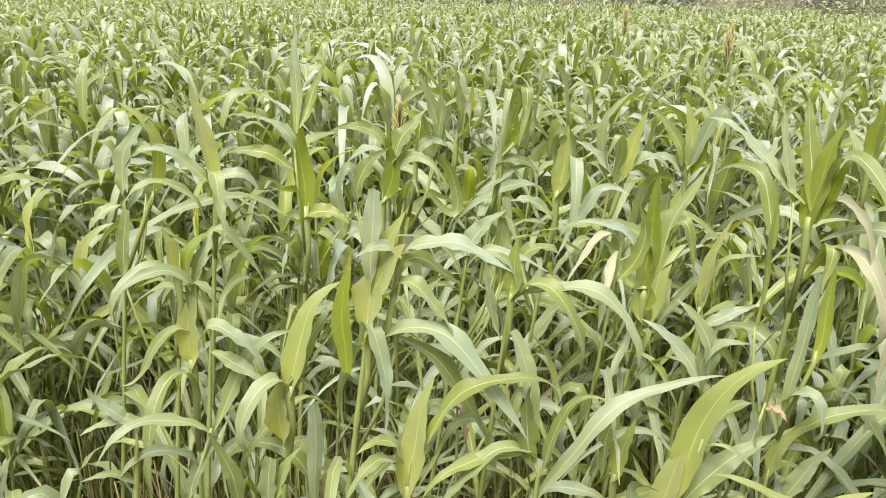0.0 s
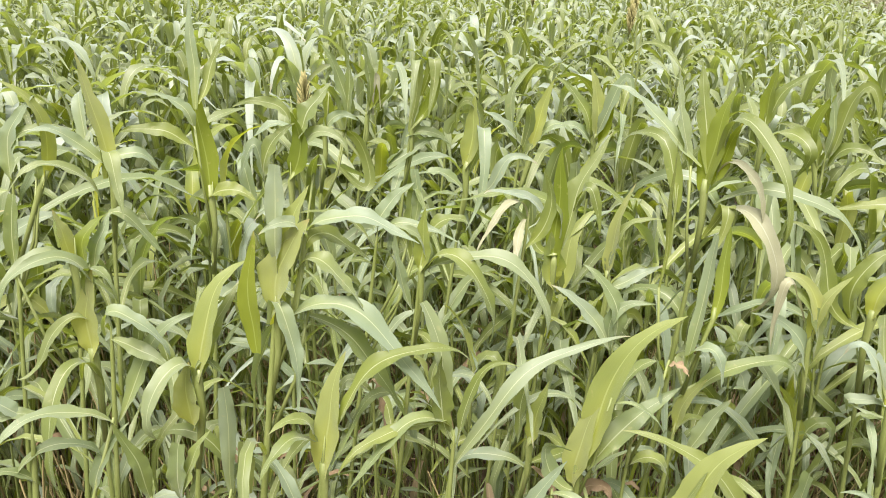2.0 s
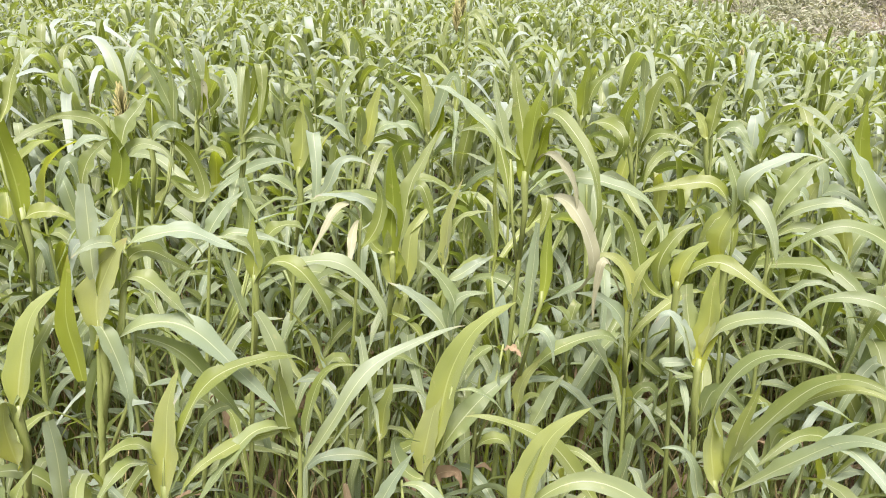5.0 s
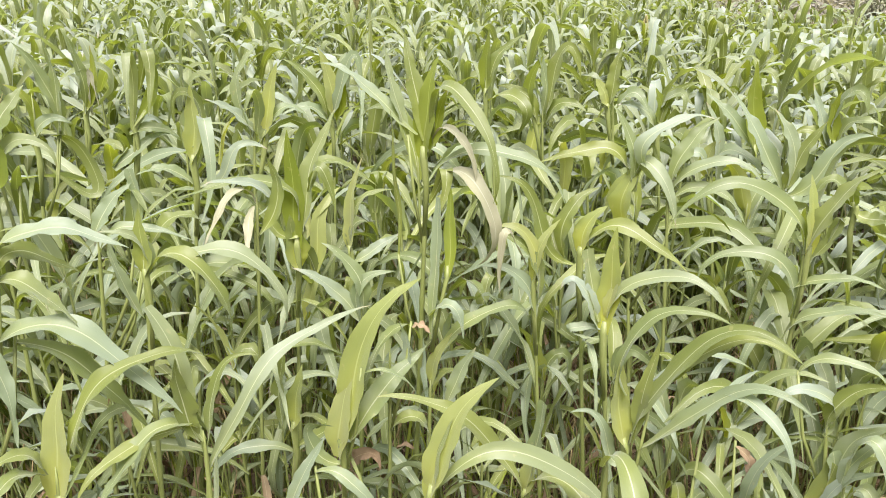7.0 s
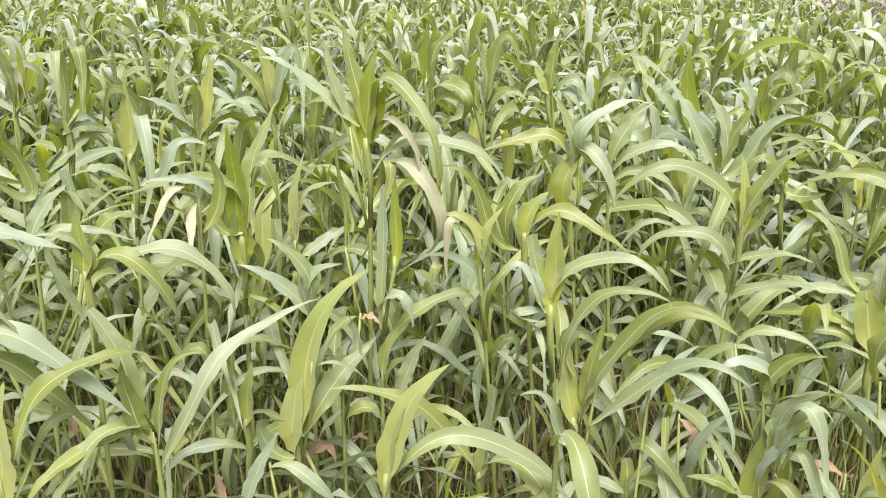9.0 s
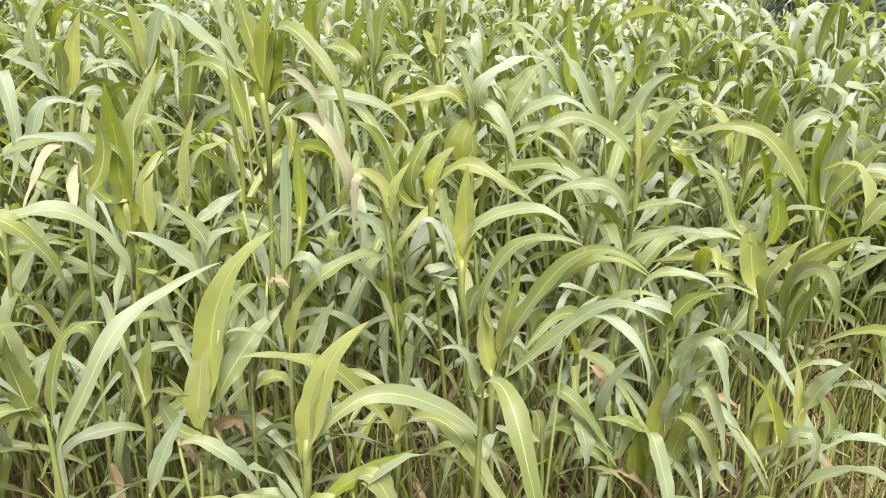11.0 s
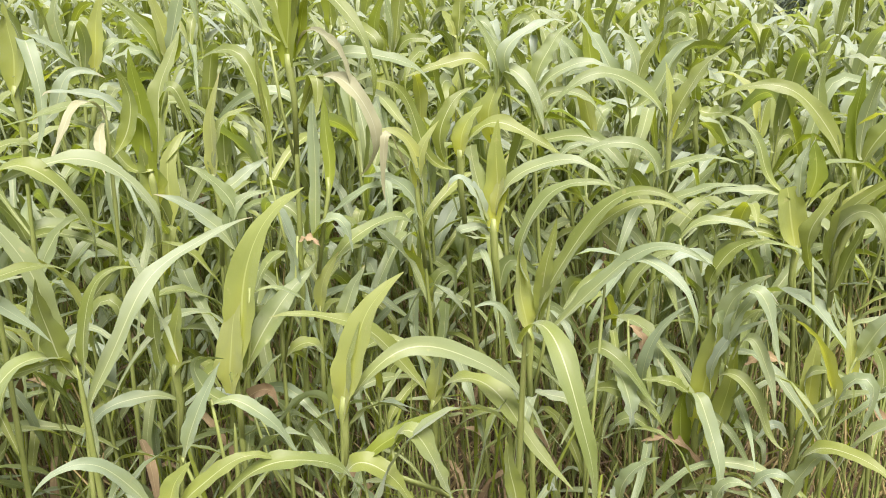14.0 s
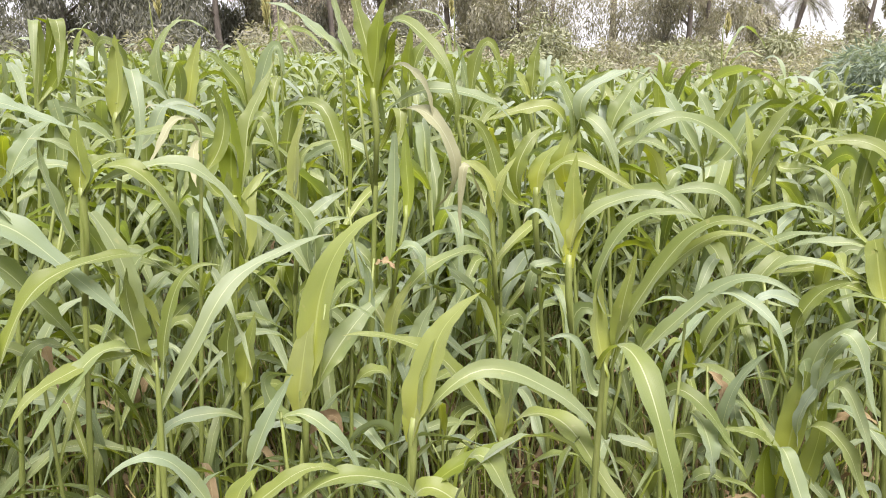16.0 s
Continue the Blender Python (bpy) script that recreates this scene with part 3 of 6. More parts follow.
arch(p, 0.940, 15, 0.062, 0.141, (0.005, 0.055), (0.025, 0.102), 0.037, leaf_mat, (0.010, 0.003), turn=34, twist=-9)
arch(p, 0.955, -160, 0.041, 0.174, (0.004, 0.060), (0.018, 0.119), 0.037, leaf_mat, (-0.037, -0.012), turn=-51, twist=-18)
skirt(p, rng, 0.91, (0.020, 0.006), 0.956)
p = hero(-0.633, 1.021, 1.096, (0.117, 0.060), 0.0090, "low sorghum plant with drooping pale leaves at the field edge")
arch(p, 1.144, -152, 0.109, 0.006, (0.035, 0.025), (0.071, 0.027), 0.025, leaf_mat, (0.141, 0.072), turn=-29, twist=10)
arch(p, 1.150, -152, 0.070, 0.085, (0.031, 0.021), (0.055, 0.050), 0.034, leaf_mat, (0.123, 0.063), turn=-34, twist=-3)
arch(p, 1.096, -140, 0.194, 0.019, (0.035, 0.064), (0.154, 0.109), 0.028, leaf_mat, (0.231, 0.110), turn=-31, twist=15)
arch(p, 1.054, 25, 0.124, -0.038, (0.031, 0.057), (0.140, 0.042), 0.024, leaf_mat, (0.091, 0.046), turn=30, twist=-13)
arch(p, 1.018, -151, 0.091, 0.047, (0.019, 0.042), (0.049, 0.058), 0.019, leaf_mat, (0.116, 0.059), turn=-32, twist=-9)
arch(p, 0.959, 22, 0.072, 0.137, (0.004, 0.059), (0.028, 0.104), 0.030, leaf_mat, (0.185, 0.092), turn=34, twist=15)
skirt(p, rng, 0.94, (0.117, 0.060), 1.096)
p = hero(-0.454, 1.851, 1.266, (0.097, 0.021), 0.0090)
arch(p, 1.266, 126, 0.055, 0.350, (0.017, 0.117), (0.035, 0.234), 0.060, deep_mat, (0.094, 0.020), turn=0, twist=0, belly=0.6, wave=0.03, name="whorl_leaf")
arch(p, 1.500, 90, 0.051, 0.269, (0.016, 0.090), (0.033, 0.179), 0.034, leaf_mat, (0.078, 0.017), turn=-4, twist=0)
arch(p, 1.513, 48, 0.084, 0.163, (0.033, 0.052), (0.061, 0.106), 0.034, leaf_mat, (0.087, 0.018), turn=28, twist=-13)
arch(p, 1.401, -165, 0.170, 0.053, (0.040, 0.047), (0.110, 0.076), 0.048, leaf_mat, (0.069, 0.014), turn=-40, twist=-25)
arch(p, 1.444, -166, 0.091, 0.098, (0.006, 0.059), (0.037, 0.092), 0.037, leaf_mat, (0.071, 0.015), turn=-53, twist=22)
arch(p, 1.274, -14, 0.125, -0.002, (0.040, 0.036), (0.081, 0.035), 0.052, leaf_mat, (0.089, 0.019), turn=46, twist=-21)
skirt(p, rng, 1.20, (0.097, 0.021), 1.266)
p = hero(-0.694, 1.772, 1.344, (0.116, 0.040), 0.0090)
arch(p, 1.372, 149, 0.065, 0.270, (0.019, 0.091), (0.040, 0.181), 0.061, young_mat, (0.118, 0.041), turn=1, twist=18, belly=0.6, wave=0.03, name="whorl_leaf")
arch(p, 1.345, -59, 0.123, -0.069, (0.016, 0.186), (0.101, -0.074), 0.040, leaf_mat, (0.104, 0.036), turn=-1, twist=-7, bow=0.008)
arch(p, 1.287, -149, 0.191, 0.051, (0.001, 0.091), (0.138, 0.166), 0.033, leaf_mat, (0.085, 0.029), turn=-37, twist=23)
arch(p, 1.200, -1, 0.158, -0.071, (0.044, 0.163), (0.136, -0.039), 0.035, leaf_mat, (0.073, 0.025), turn=33, twist=-5)
arch(p, 1.387, 17, 0.108, -0.030, (0.046, 0.031), (0.082, 0.021), 0.037, leaf_mat, (0.117, 0.040), turn=40, twist=22)
arch(p, 1.373, -159, 0.164, 0.096, (0.047, 0.037), (0.087, 0.130), 0.042, leaf_mat, (0.116, 0.040), turn=-49, twist=3)
skirt(p, rng, 1.18, (0.116, 0.040), 1.344)
p = hero(-0.721, 1.542, 1.225, (0.118, 0.048), 0.0080)
arch(p, 1.200, 25, 0.022, 0.184, (0.003, 0.062), (0.010, 0.123), 0.037, leaf_mat, (0.009, -0.000), turn=58, twist=-13, blunt=0.3)
arch(p, 1.213, -158, 0.022, 0.129, (0.004, 0.044), (0.012, 0.087), 0.052, young_mat, (0.111, 0.045), turn=-43, twist=12, belly=0.6, wave=0.03, name="whorl_leaf")
arch(p, 1.209, 49, 0.061, 0.098, (-0.008, 0.055), (0.012, 0.088), 0.040, deep_mat, (0.134, 0.054), turn=15, twist=9, belly=0.6, wave=0.03, name="whorl_leaf")
arch(p, 1.193, 50, 0.060, 0.121, (0.011, 0.045), (0.031, 0.085), 0.040, leaf_mat, (0.147, 0.059), turn=28, twist=9)
arch(p, 1.213, -137, 0.158, -0.031, (0.032, 0.077), (0.142, 0.031), 0.033, leaf_mat, (0.111, 0.045), turn=-28, twist=-2)
skirt(p, rng, 1.16, (0.118, 0.048), 1.225)
p = hero(-0.957, 1.758, 1.327, (0.144, 0.068), 0.0080)
arch(p, 1.335, 24, 0.079, 0.202, (-0.007, 0.084), (0.019, 0.151), 0.052, leaf_mat, (0.143, 0.067), turn=58, twist=-14)
arch(p, 1.383, 11, 0.146, 0.047, (-0.020, 0.098), (0.107, 0.098), 0.032, leaf_mat, (0.154, 0.073), turn=43, twist=7)
arch(p, 1.328, -156, 0.028, 0.060, (-0.012, 0.036), (-0.002, 0.056), 0.038, leaf_mat, (0.192, 0.089), turn=-47, twist=-20)
arch(p, 1.313, -156, 0.051, 0.266, (-0.059, 0.117), (-0.042, 0.206), 0.047, young_mat, (0.196, 0.091), turn=-56, twist=10, belly=0.6, wave=0.03, name="whorl_leaf")
arch(p, 1.314, -154, 0.082, -0.060, (0.039, -0.001), (0.066, -0.021), 0.039, leaf_mat, (0.133, 0.063), turn=-39, twist=7)
skirt(p, rng, 1.26, (0.144, 0.068), 1.327)
p = hero(-0.227, 1.995, 1.281, (0.056, 0.006), 0.0080)
arch(p, 1.281, 6, 0.008, 0.188, (0.035, 0.062), (0.038, 0.125), 0.060, deep_mat, (0.056, 0.006), turn=62, twist=-6, belly=0.6, wave=0.03, name="whorl_leaf")
arch(p, 1.396, 22, 0.096, 0.143, (0.016, 0.058), (0.048, 0.106), 0.060, leaf_mat, (0.084, 0.008), turn=32, twist=15)
arch(p, 1.430, -161, 0.148, 0.060, (0.003, 0.076), (0.097, 0.086), 0.036, leaf_mat, (0.063, 0.006), turn=-58, twist=-16)
arch(p, 1.268, 6, 0.087, 0.171, (-0.011, 0.081), (0.017, 0.138), 0.063, leaf_mat, (-0.011, -0.002), turn=45, twist=-6)
arch(p, 1.268, -171, 0.061, 0.027, (0.001, 0.149), (0.021, 0.158), 0.047, leaf_mat, (-0.017, -0.003), turn=-51, twist=15)
arch(p, 1.287, -26, 0.105, 0.059, (-0.130, 0.112), (0.123, 0.195), 0.043, leaf_mat, (0.118, 0.011), turn=61, twist=-6)
skirt(p, rng, 1.22, (0.056, 0.006), 1.281)
p = hero(0.150, 1.959, 1.301, (0.156, -0.009), 0.0080)
arch(p, 1.301, -98, 0.150, -0.108, (0.036, 0.353), (0.096, -0.045), 0.039, leaf_mat, (0.157, -0.009), turn=-8, twist=11, bow=0.050)
arch(p, 1.317, -4, 0.019, 0.204, (0.013, 0.067), (0.020, 0.136), 0.062, young_mat, (0.154, -0.009), turn=48, twist=6, belly=0.6, wave=0.03, name="whorl_leaf")
arch(p, 1.362, -140, 0.043, 0.066, (-0.154, 0.073), (0.074, 0.246), 0.036, leaf_mat, (0.157, -0.009), turn=-86, twist=22)
arch(p, 1.255, 178, 0.139, 0.049, (0.032, 0.056), (0.078, 0.073), 0.041, leaf_mat, (0.149, -0.008), turn=-37, twist=25)
arch(p, 1.254, -7, 0.193, 0.082, (0.110, -0.024), (0.075, 0.178), 0.040, leaf_mat, (0.157, -0.009), turn=52, twist=11)
skirt(p, rng, 1.23, (0.156, -0.009), 1.301)
p = hero(0.018, 2.354, 1.369, (0.164, 0.001), 0.0080)
arch(p, 1.336, -94, 0.100, 0.063, (0.013, 0.363), (0.073, 0.228), 0.036, leaf_mat, (0.156, 0.001), turn=-2, twist=16, bow=0.023)
arch(p, 1.343, -1, 0.014, 0.233, (0.104, 0.132), (0.108, 0.210), 0.048, deep_mat, (0.166, 0.001), turn=48, twist=-18, belly=0.6, wave=0.03, name="whorl_leaf")
arch(p, 1.451, -84, 0.101, -0.058, (0.032, 0.278), (0.075, -0.029), 0.040, leaf_mat, (0.194, 0.000), turn=-2, twist=11, bow=0.030)
arch(p, 1.320, -2, 0.142, -0.033, (0.059, 0.035), (0.106, 0.024), 0.039, leaf_mat, (0.146, 0.001), turn=45, twist=18)
arch(p, 1.286, -2, 0.157, 0.009, (-0.157, -0.187), (0.089, 0.104), 0.043, leaf_mat, (0.133, 0.001), turn=53, twist=-5)
skirt(p, rng, 1.27, (0.164, 0.001), 1.369)
p = hero(-0.089, 1.691, 1.200, (0.144, 0.011), 0.0080)
arch(p, 1.236, 2, 0.099, 0.119, (0.019, 0.052), (0.052, 0.091), 0.047, leaf_mat, (0.138, 0.010), turn=44, twist=3)
arch(p, 1.225, 1, 0.010, 0.164, (0.018, 0.054), (0.021, 0.108), 0.034, leaf_mat, (0.230, 0.014), turn=57, twist=-1, blunt=0.3)
arch(p, 1.196, -157, 0.176, 0.111, (0.016, 0.079), (0.101, 0.122), 0.025, leaf_mat, (0.130, 0.010), turn=-48, twist=23)
arch(p, 1.200, -14, 0.204, 0.018, (0.043, 0.115), (0.138, 0.042), 0.029, leaf_mat, (0.146, 0.011), turn=39, twist=-9)
arch(p, 1.154, -55, 0.061, 0.124, (0.016, 0.030), (-0.053, 0.305), 0.040, leaf_mat, (0.232, 0.014), turn=-1, twist=-5)
arch(p, 1.193, -2, 0.126, 0.037, (0.014, 0.039), (0.102, 0.121), 0.046, leaf_mat, (0.251, 0.014), turn=34, twist=-25)
skirt(p, rng, 1.13, (0.144, 0.011), 1.200)
p = hero(0.435, 1.786, 1.040, (0.077, -0.014), 0.0090)
arch(p, 1.104, 73, 0.030, 0.310, (0.010, 0.103), (0.020, 0.207), 0.058, deep_mat, (0.083, -0.015), turn=5, twist=-4, belly=0.6, wave=0.03, name="whorl_leaf")
arch(p, 1.150, 16, 0.123, 0.304, (0.014, 0.112), (0.055, 0.213), 0.056, leaf_mat, (0.102, -0.019), turn=22, twist=7)
arch(p, 1.182, -177, 0.293, 0.108, (-0.029, 0.170), (0.214, 0.123), 0.038, leaf_mat, (0.093, -0.017), turn=-39, twist=22)
arch(p, 1.257, -51, 0.082, -0.042, (0.032, 0.109), (0.059, 0.095), 0.036, leaf_mat, (0.125, -0.024), turn=22, twist=22)
arch(p, 1.039, 169, 0.011, 0.161, (0.006, 0.054), (0.009, 0.107), 0.077, young_mat, (0.083, -0.015), turn=-54, twist=-9, belly=0.6, wave=0.03, name="whorl_leaf")
arch(p, 1.135, 171, 0.169, 0.134, (0.102, -0.003), (0.068, 0.151), 0.040, leaf_mat, (0.092, -0.017), turn=-48, twist=25)
skirt(p, rng, 0.99, (0.077, -0.014), 1.040)
p = hero(0.562, 1.712, 1.080, (0.079, -0.021), 0.0070)
arch(p, 1.088, -16, 0.044, 0.266, (-0.006, 0.092), (0.008, 0.181), 0.048, young_mat, (0.079, -0.021), turn=41, twist=-16, belly=0.6, wave=0.03, name="whorl_leaf")
arch(p, 1.064, -17, 0.134, 0.084, (0.043, 0.031), (0.087, 0.059), 0.037, leaf_mat, (0.078, -0.021), turn=41, twist=16)
arch(p, 1.079, -17, 0.119, 0.187, (-0.017, 0.135), (0.023, 0.197), 0.036, leaf_mat, (0.083, -0.022), turn=37, twist=-17)
skirt(p, rng, 1.03, (0.079, -0.021), 1.080)
p = hero(0.284, 1.604, 1.291, (0.117, -0.016), 0.0070, "sorghum plant with pale shrivelled leaves hanging among green ones")
arch(p, 1.304, -146, 0.157, -0.057, (0.029, 0.114), (0.144, -0.015), 0.023, pale_mat, (0.115, -0.016), turn=-12, twist=-5)
arch(p, 1.298, -111, 0.103, -0.081, (0.037, -0.019), (0.071, -0.046), 0.025, pale_mat, (0.111, -0.015), turn=-3, twist=-22, bow=-0.008)
arch(p, 1.277, -161, 0.117, 0.094, (-0.128, 0.040), (0.103, 0.123), 0.029, leaf_mat, (0.117, -0.016), turn=-55, twist=18)
arch(p, 1.222, -9, 0.036, 0.191, (0.056, 0.054), (0.068, 0.117), 0.041, leaf_mat, (0.113, -0.015), turn=51, twist=17)
skirt(p, rng, 1.20, (0.117, -0.016), 1.291)
p = hero(0.029, 1.453, 1.216, (0.114, 0.002), 0.0080)
arch(p, 1.214, -33, 0.157, -0.122, (0.062, 0.169), (0.214, -0.030), 0.044, leaf_mat, (0.119, 0.002), turn=21, twist=-18)
arch(p, 1.227, -22, 0.264, -0.132, (0.101, 0.111), (0.317, 0.040), 0.042, leaf_mat, (0.121, 0.002), turn=27, twist=1)
arch(p, 1.228, 1, 0.008, 0.144, (0.002, 0.048), (0.004, 0.096), 0.042, young_mat, (0.117, 0.002), turn=63, twist=-12, belly=0.6, wave=0.03, name="whorl_leaf")
arch(p, 1.135, -178, 0.038, 0.203, (0.027, 0.065), (0.040, 0.133), 0.033, leaf_mat, (0.099, 0.002), turn=-44, twist=0)
arch(p, 1.217, -178, 0.065, 0.120, (-0.053, 0.069), (0.009, 0.125), 0.030, leaf_mat, (0.109, 0.002), turn=-45, twist=3)
skirt(p, rng, 1.12, (0.114, 0.002), 1.216)
p = hero(0.465, 1.343, 0.781, (0.026, -0.006), 0.0100, "sorghum plant with one broad bright yellow-green upright leaf")
arch(p, 0.797, 9, 0.225, 0.349, (0.048, 0.122), (0.053, 0.324), 0.085, young_mat, (0.025, -0.006), turn=23, twist=-20, belly=0.6, wave=0.03, name="whorl_leaf")
arch(p, 0.794, 10, 0.214, 0.180, (0.057, 0.077), (0.128, 0.137), 0.061, leaf_mat, (0.044, -0.011), turn=23, twist=19)
arch(p, 0.751, 16, 0.060, 0.217, (-0.001, 0.079), (0.019, 0.151), 0.066, young_mat, (0.016, -0.004), turn=25, twist=-11, belly=0.6, wave=0.03, name="whorl_leaf")
arch(p, 0.967, -18, 0.120, -0.061, (0.049, 0.021), (0.089, 0.000), 0.013, leaf_mat, (0.079, -0.020), turn=24, twist=-3)
arch(p, 0.734, 167, 0.012, 0.104, (0.054, -0.008), (0.123, 0.159), 0.046, leaf_mat, (0.021, -0.005), turn=-43, twist=-23)
skirt(p, rng, 0.71, (0.026, -0.006), 0.781)
p = hero(0.715, 1.457, 0.797, (0.038, -0.015), 0.0090)
arch(p, 0.943, 24, 0.041, 0.354, (0.005, 0.119), (0.019, 0.237), 0.037, leaf_mat, (0.044, -0.017), turn=9, twist=-25, blunt=0.3)
arch(p, 1.110, 61, 0.080, 0.212, (0.028, 0.071), (0.055, 0.141), 0.032, deep_mat, (0.082, -0.033), turn=4, twist=-16, bow=-0.007, belly=0.6, wave=0.03, name="whorl_leaf")
arch(p, 0.855, -14, 0.240, 0.043, (0.006, 0.139), (0.272, 0.269), 0.041, leaf_mat, (0.053, -0.021), turn=27, twist=-8)
arch(p, 0.797, -23, 0.052, 0.161, (-0.004, 0.060), (0.013, 0.114), 0.039, young_mat, (0.042, -0.016), turn=41, twist=22, belly=0.6, wave=0.03, name="whorl_leaf")
arch(p, 0.745, -24, 0.078, 0.173, (0.020, 0.061), (0.046, 0.118), 0.051, leaf_mat, (0.072, -0.029), turn=40, twist=20)
arch(p, 1.006, -55, 0.095, -0.036, (0.058, 0.073), (0.089, 0.061), 0.038, leaf_mat, (0.040, -0.016), turn=15, twist=-1)
skirt(p, rng, 0.73, (0.038, -0.015), 0.797)
p = hero(0.554, 1.559, 0.958, (0.062, -0.017), 0.0080)
arch(p, 0.990, 146, 0.092, 0.191, (-0.015, 0.095), (0.015, 0.158), 0.051, leaf_mat, (0.064, -0.018), turn=-33, twist=-2)
arch(p, 0.958, 167, 0.156, 0.179, (0.025, 0.087), (0.077, 0.146), 0.048, leaf_mat, (0.060, -0.017), turn=-48, twist=9)
arch(p, 0.941, -18, 0.078, 0.166, (-0.050, 0.109), (-0.024, 0.165), 0.043, leaf_mat, (0.072, -0.020), turn=42, twist=18)
skirt(p, rng, 0.91, (0.062, -0.017), 0.958)
p = hero(0.734, 1.601, 1.305, (0.076, -0.030), 0.0100, "tall sorghum plant with dark upright whorl and withered hanging leaf")
arch(p, 1.362, 28, 0.065, 0.234, (0.000, 0.084), (0.022, 0.162), 0.066, deep_mat, (0.071, -0.028), turn=0, twist=-8, belly=0.6, wave=0.03, name="whorl_leaf")
arch(p, 1.404, 95, 0.089, 0.246, (0.027, 0.083), (0.057, 0.165), 0.054, leaf_mat, (0.073, -0.028), turn=-8, twist=15)
arch(p, 1.375, -23, 0.043, 0.150, (0.009, 0.052), (0.023, 0.102), 0.052, deep_mat, (0.087, -0.034), turn=51, twist=-5, belly=0.6, wave=0.03, name="whorl_leaf")
arch(p, 1.405, 114, 0.070, 0.228, (0.029, 0.074), (0.052, 0.150), 0.038, leaf_mat, (0.037, -0.015), turn=-3, twist=5)
arch(p, 1.418, 143, 0.244, 0.164, (0.082, 0.052), (0.130, 0.172), 0.044, leaf_mat, (0.058, -0.023), turn=-27, twist=12)
arch(p, 1.389, -73, 0.202, -0.093, (-0.019, 0.343), (0.270, 0.018), 0.045, leaf_mat, (0.097, -0.038), turn=16, twist=0)
arch(p, 1.410, -70, 0.139, -0.083, (0.060, 0.092), (0.143, -0.021), 0.030, pale_mat, (0.095, -0.038), turn=5, twist=10)
arch(p, 1.283, -70, 0.140, -0.162, (0.078, 0.162), (0.306, -0.049), 0.046, pale_mat, (0.098, -0.039), turn=15, twist=10)
arch(p, 1.098, -114, 0.050, 0.393, (0.014, 0.131), (0.031, 0.263), 0.014, leaf_mat, (0.004, -0.003), turn=-1, twist=-25, bow=0.006)
arch(p, 1.333, -37, 0.316, -0.070, (0.094, 0.093), (0.277, 0.067), 0.041, leaf_mat, (0.096, -0.038), turn=44, twist=-24)
arch(p, 1.246, -109, 0.100, -0.022, (0.029, 0.137), (0.063, 0.130), 0.035, leaf_mat, (0.081, -0.032), turn=5, twist=-18, bow=0.037)
skirt(p, rng, 1.08, (0.076, -0.030), 1.305)
p = hero(1.053, 1.346, 1.059, (-0.047, 0.028), 0.0070, "slim yellow-green sorghum plant with a forked top")
arch(p, 1.074, 151, 0.096, 0.142, (-0.021, 0.049), (0.015, 0.180), 0.038, young_mat, (-0.048, 0.029), turn=-48, twist=-15, belly=0.6, wave=0.03, name="whorl_leaf")
arch(p, 1.074, -4, 0.065, 0.155, (-0.005, 0.064), (0.017, 0.116), 0.040, young_mat, (-0.048, 0.029), turn=26, twist=-15, belly=0.6, wave=0.03, name="whorl_leaf")
arch(p, 1.118, -169, 0.078, -0.053, (0.066, 0.153), (0.091, 0.135), 0.024, pale_mat, (-0.066, 0.039), turn=-19, twist=-23)
arch(p, 1.013, 151, 0.112, 0.189, (-0.017, 0.113), (0.020, 0.176), 0.039, leaf_mat, (-0.040, 0.024), turn=-37, twist=-14)
arch(p, 0.982, 152, 0.133, 0.135, (0.005, 0.096), (0.050, 0.141), 0.042, leaf_mat, (-0.045, 0.027), turn=-45, twist=5)
skirt(p, rng, 0.96, (-0.047, 0.028), 1.059)
p = hero(1.160, 1.183, 0.956, (-0.048, 0.037), 0.0090)
arch(p, 0.986, 30, 0.033, 0.257, (0.010, 0.086), (0.021, 0.171), 0.061, young_mat, (-0.052, 0.039), turn=-6, twist=20, belly=0.6, wave=0.03, name="whorl_leaf")
arch(p, 1.014, 105, 0.047, 0.171, (0.023, 0.055), (0.039, 0.112), 0.048, leaf_mat, (-0.062, 0.047), turn=-5, twist=-8, blunt=0.3)
arch(p, 1.031, 3, 0.047, 0.131, (0.004, 0.048), (0.020, 0.091), 0.036, young_mat, (-0.050, 0.038), turn=8, twist=-7, belly=0.6, wave=0.03, name="whorl_leaf")
arch(p, 1.024, -53, 0.262, 0.073, (0.008, 0.135), (0.195, 0.191), 0.041, leaf_mat, (-0.046, 0.035), turn=39, twist=-4)
arch(p, 0.985, 145, 0.096, 0.103, (0.037, 0.136), (0.070, 0.170), 0.042, leaf_mat, (-0.060, 0.046), turn=-39, twist=9)
arch(p, 0.970, -37, 0.016, 0.017, (-0.160, 0.013), (-0.018, 0.047), 0.036, leaf_mat, (-0.058, 0.044), turn=24, twist=15)
skirt(p, rng, 0.91, (-0.048, 0.037), 0.956)
p = hero(1.183, 1.317, 1.103, (-0.061, 0.042), 0.0080)
arch(p, 1.123, -12, 0.080, 0.172, (-0.030, 0.090), (-0.003, 0.147), 0.053, leaf_mat, (-0.090, 0.062), turn=29, twist=22)
arch(p, 1.133, -8, 0.064, 0.118, (-0.004, 0.056), (0.017, 0.095), 0.056, young_mat, (-0.059, 0.041), turn=21, twist=-6, belly=0.6, wave=0.03, name="whorl_leaf")
arch(p, 1.148, -50, 0.247, -0.017, (0.048, 0.136), (0.191, 0.033), 0.042, leaf_mat, (-0.055, 0.038), turn=36, twist=11)
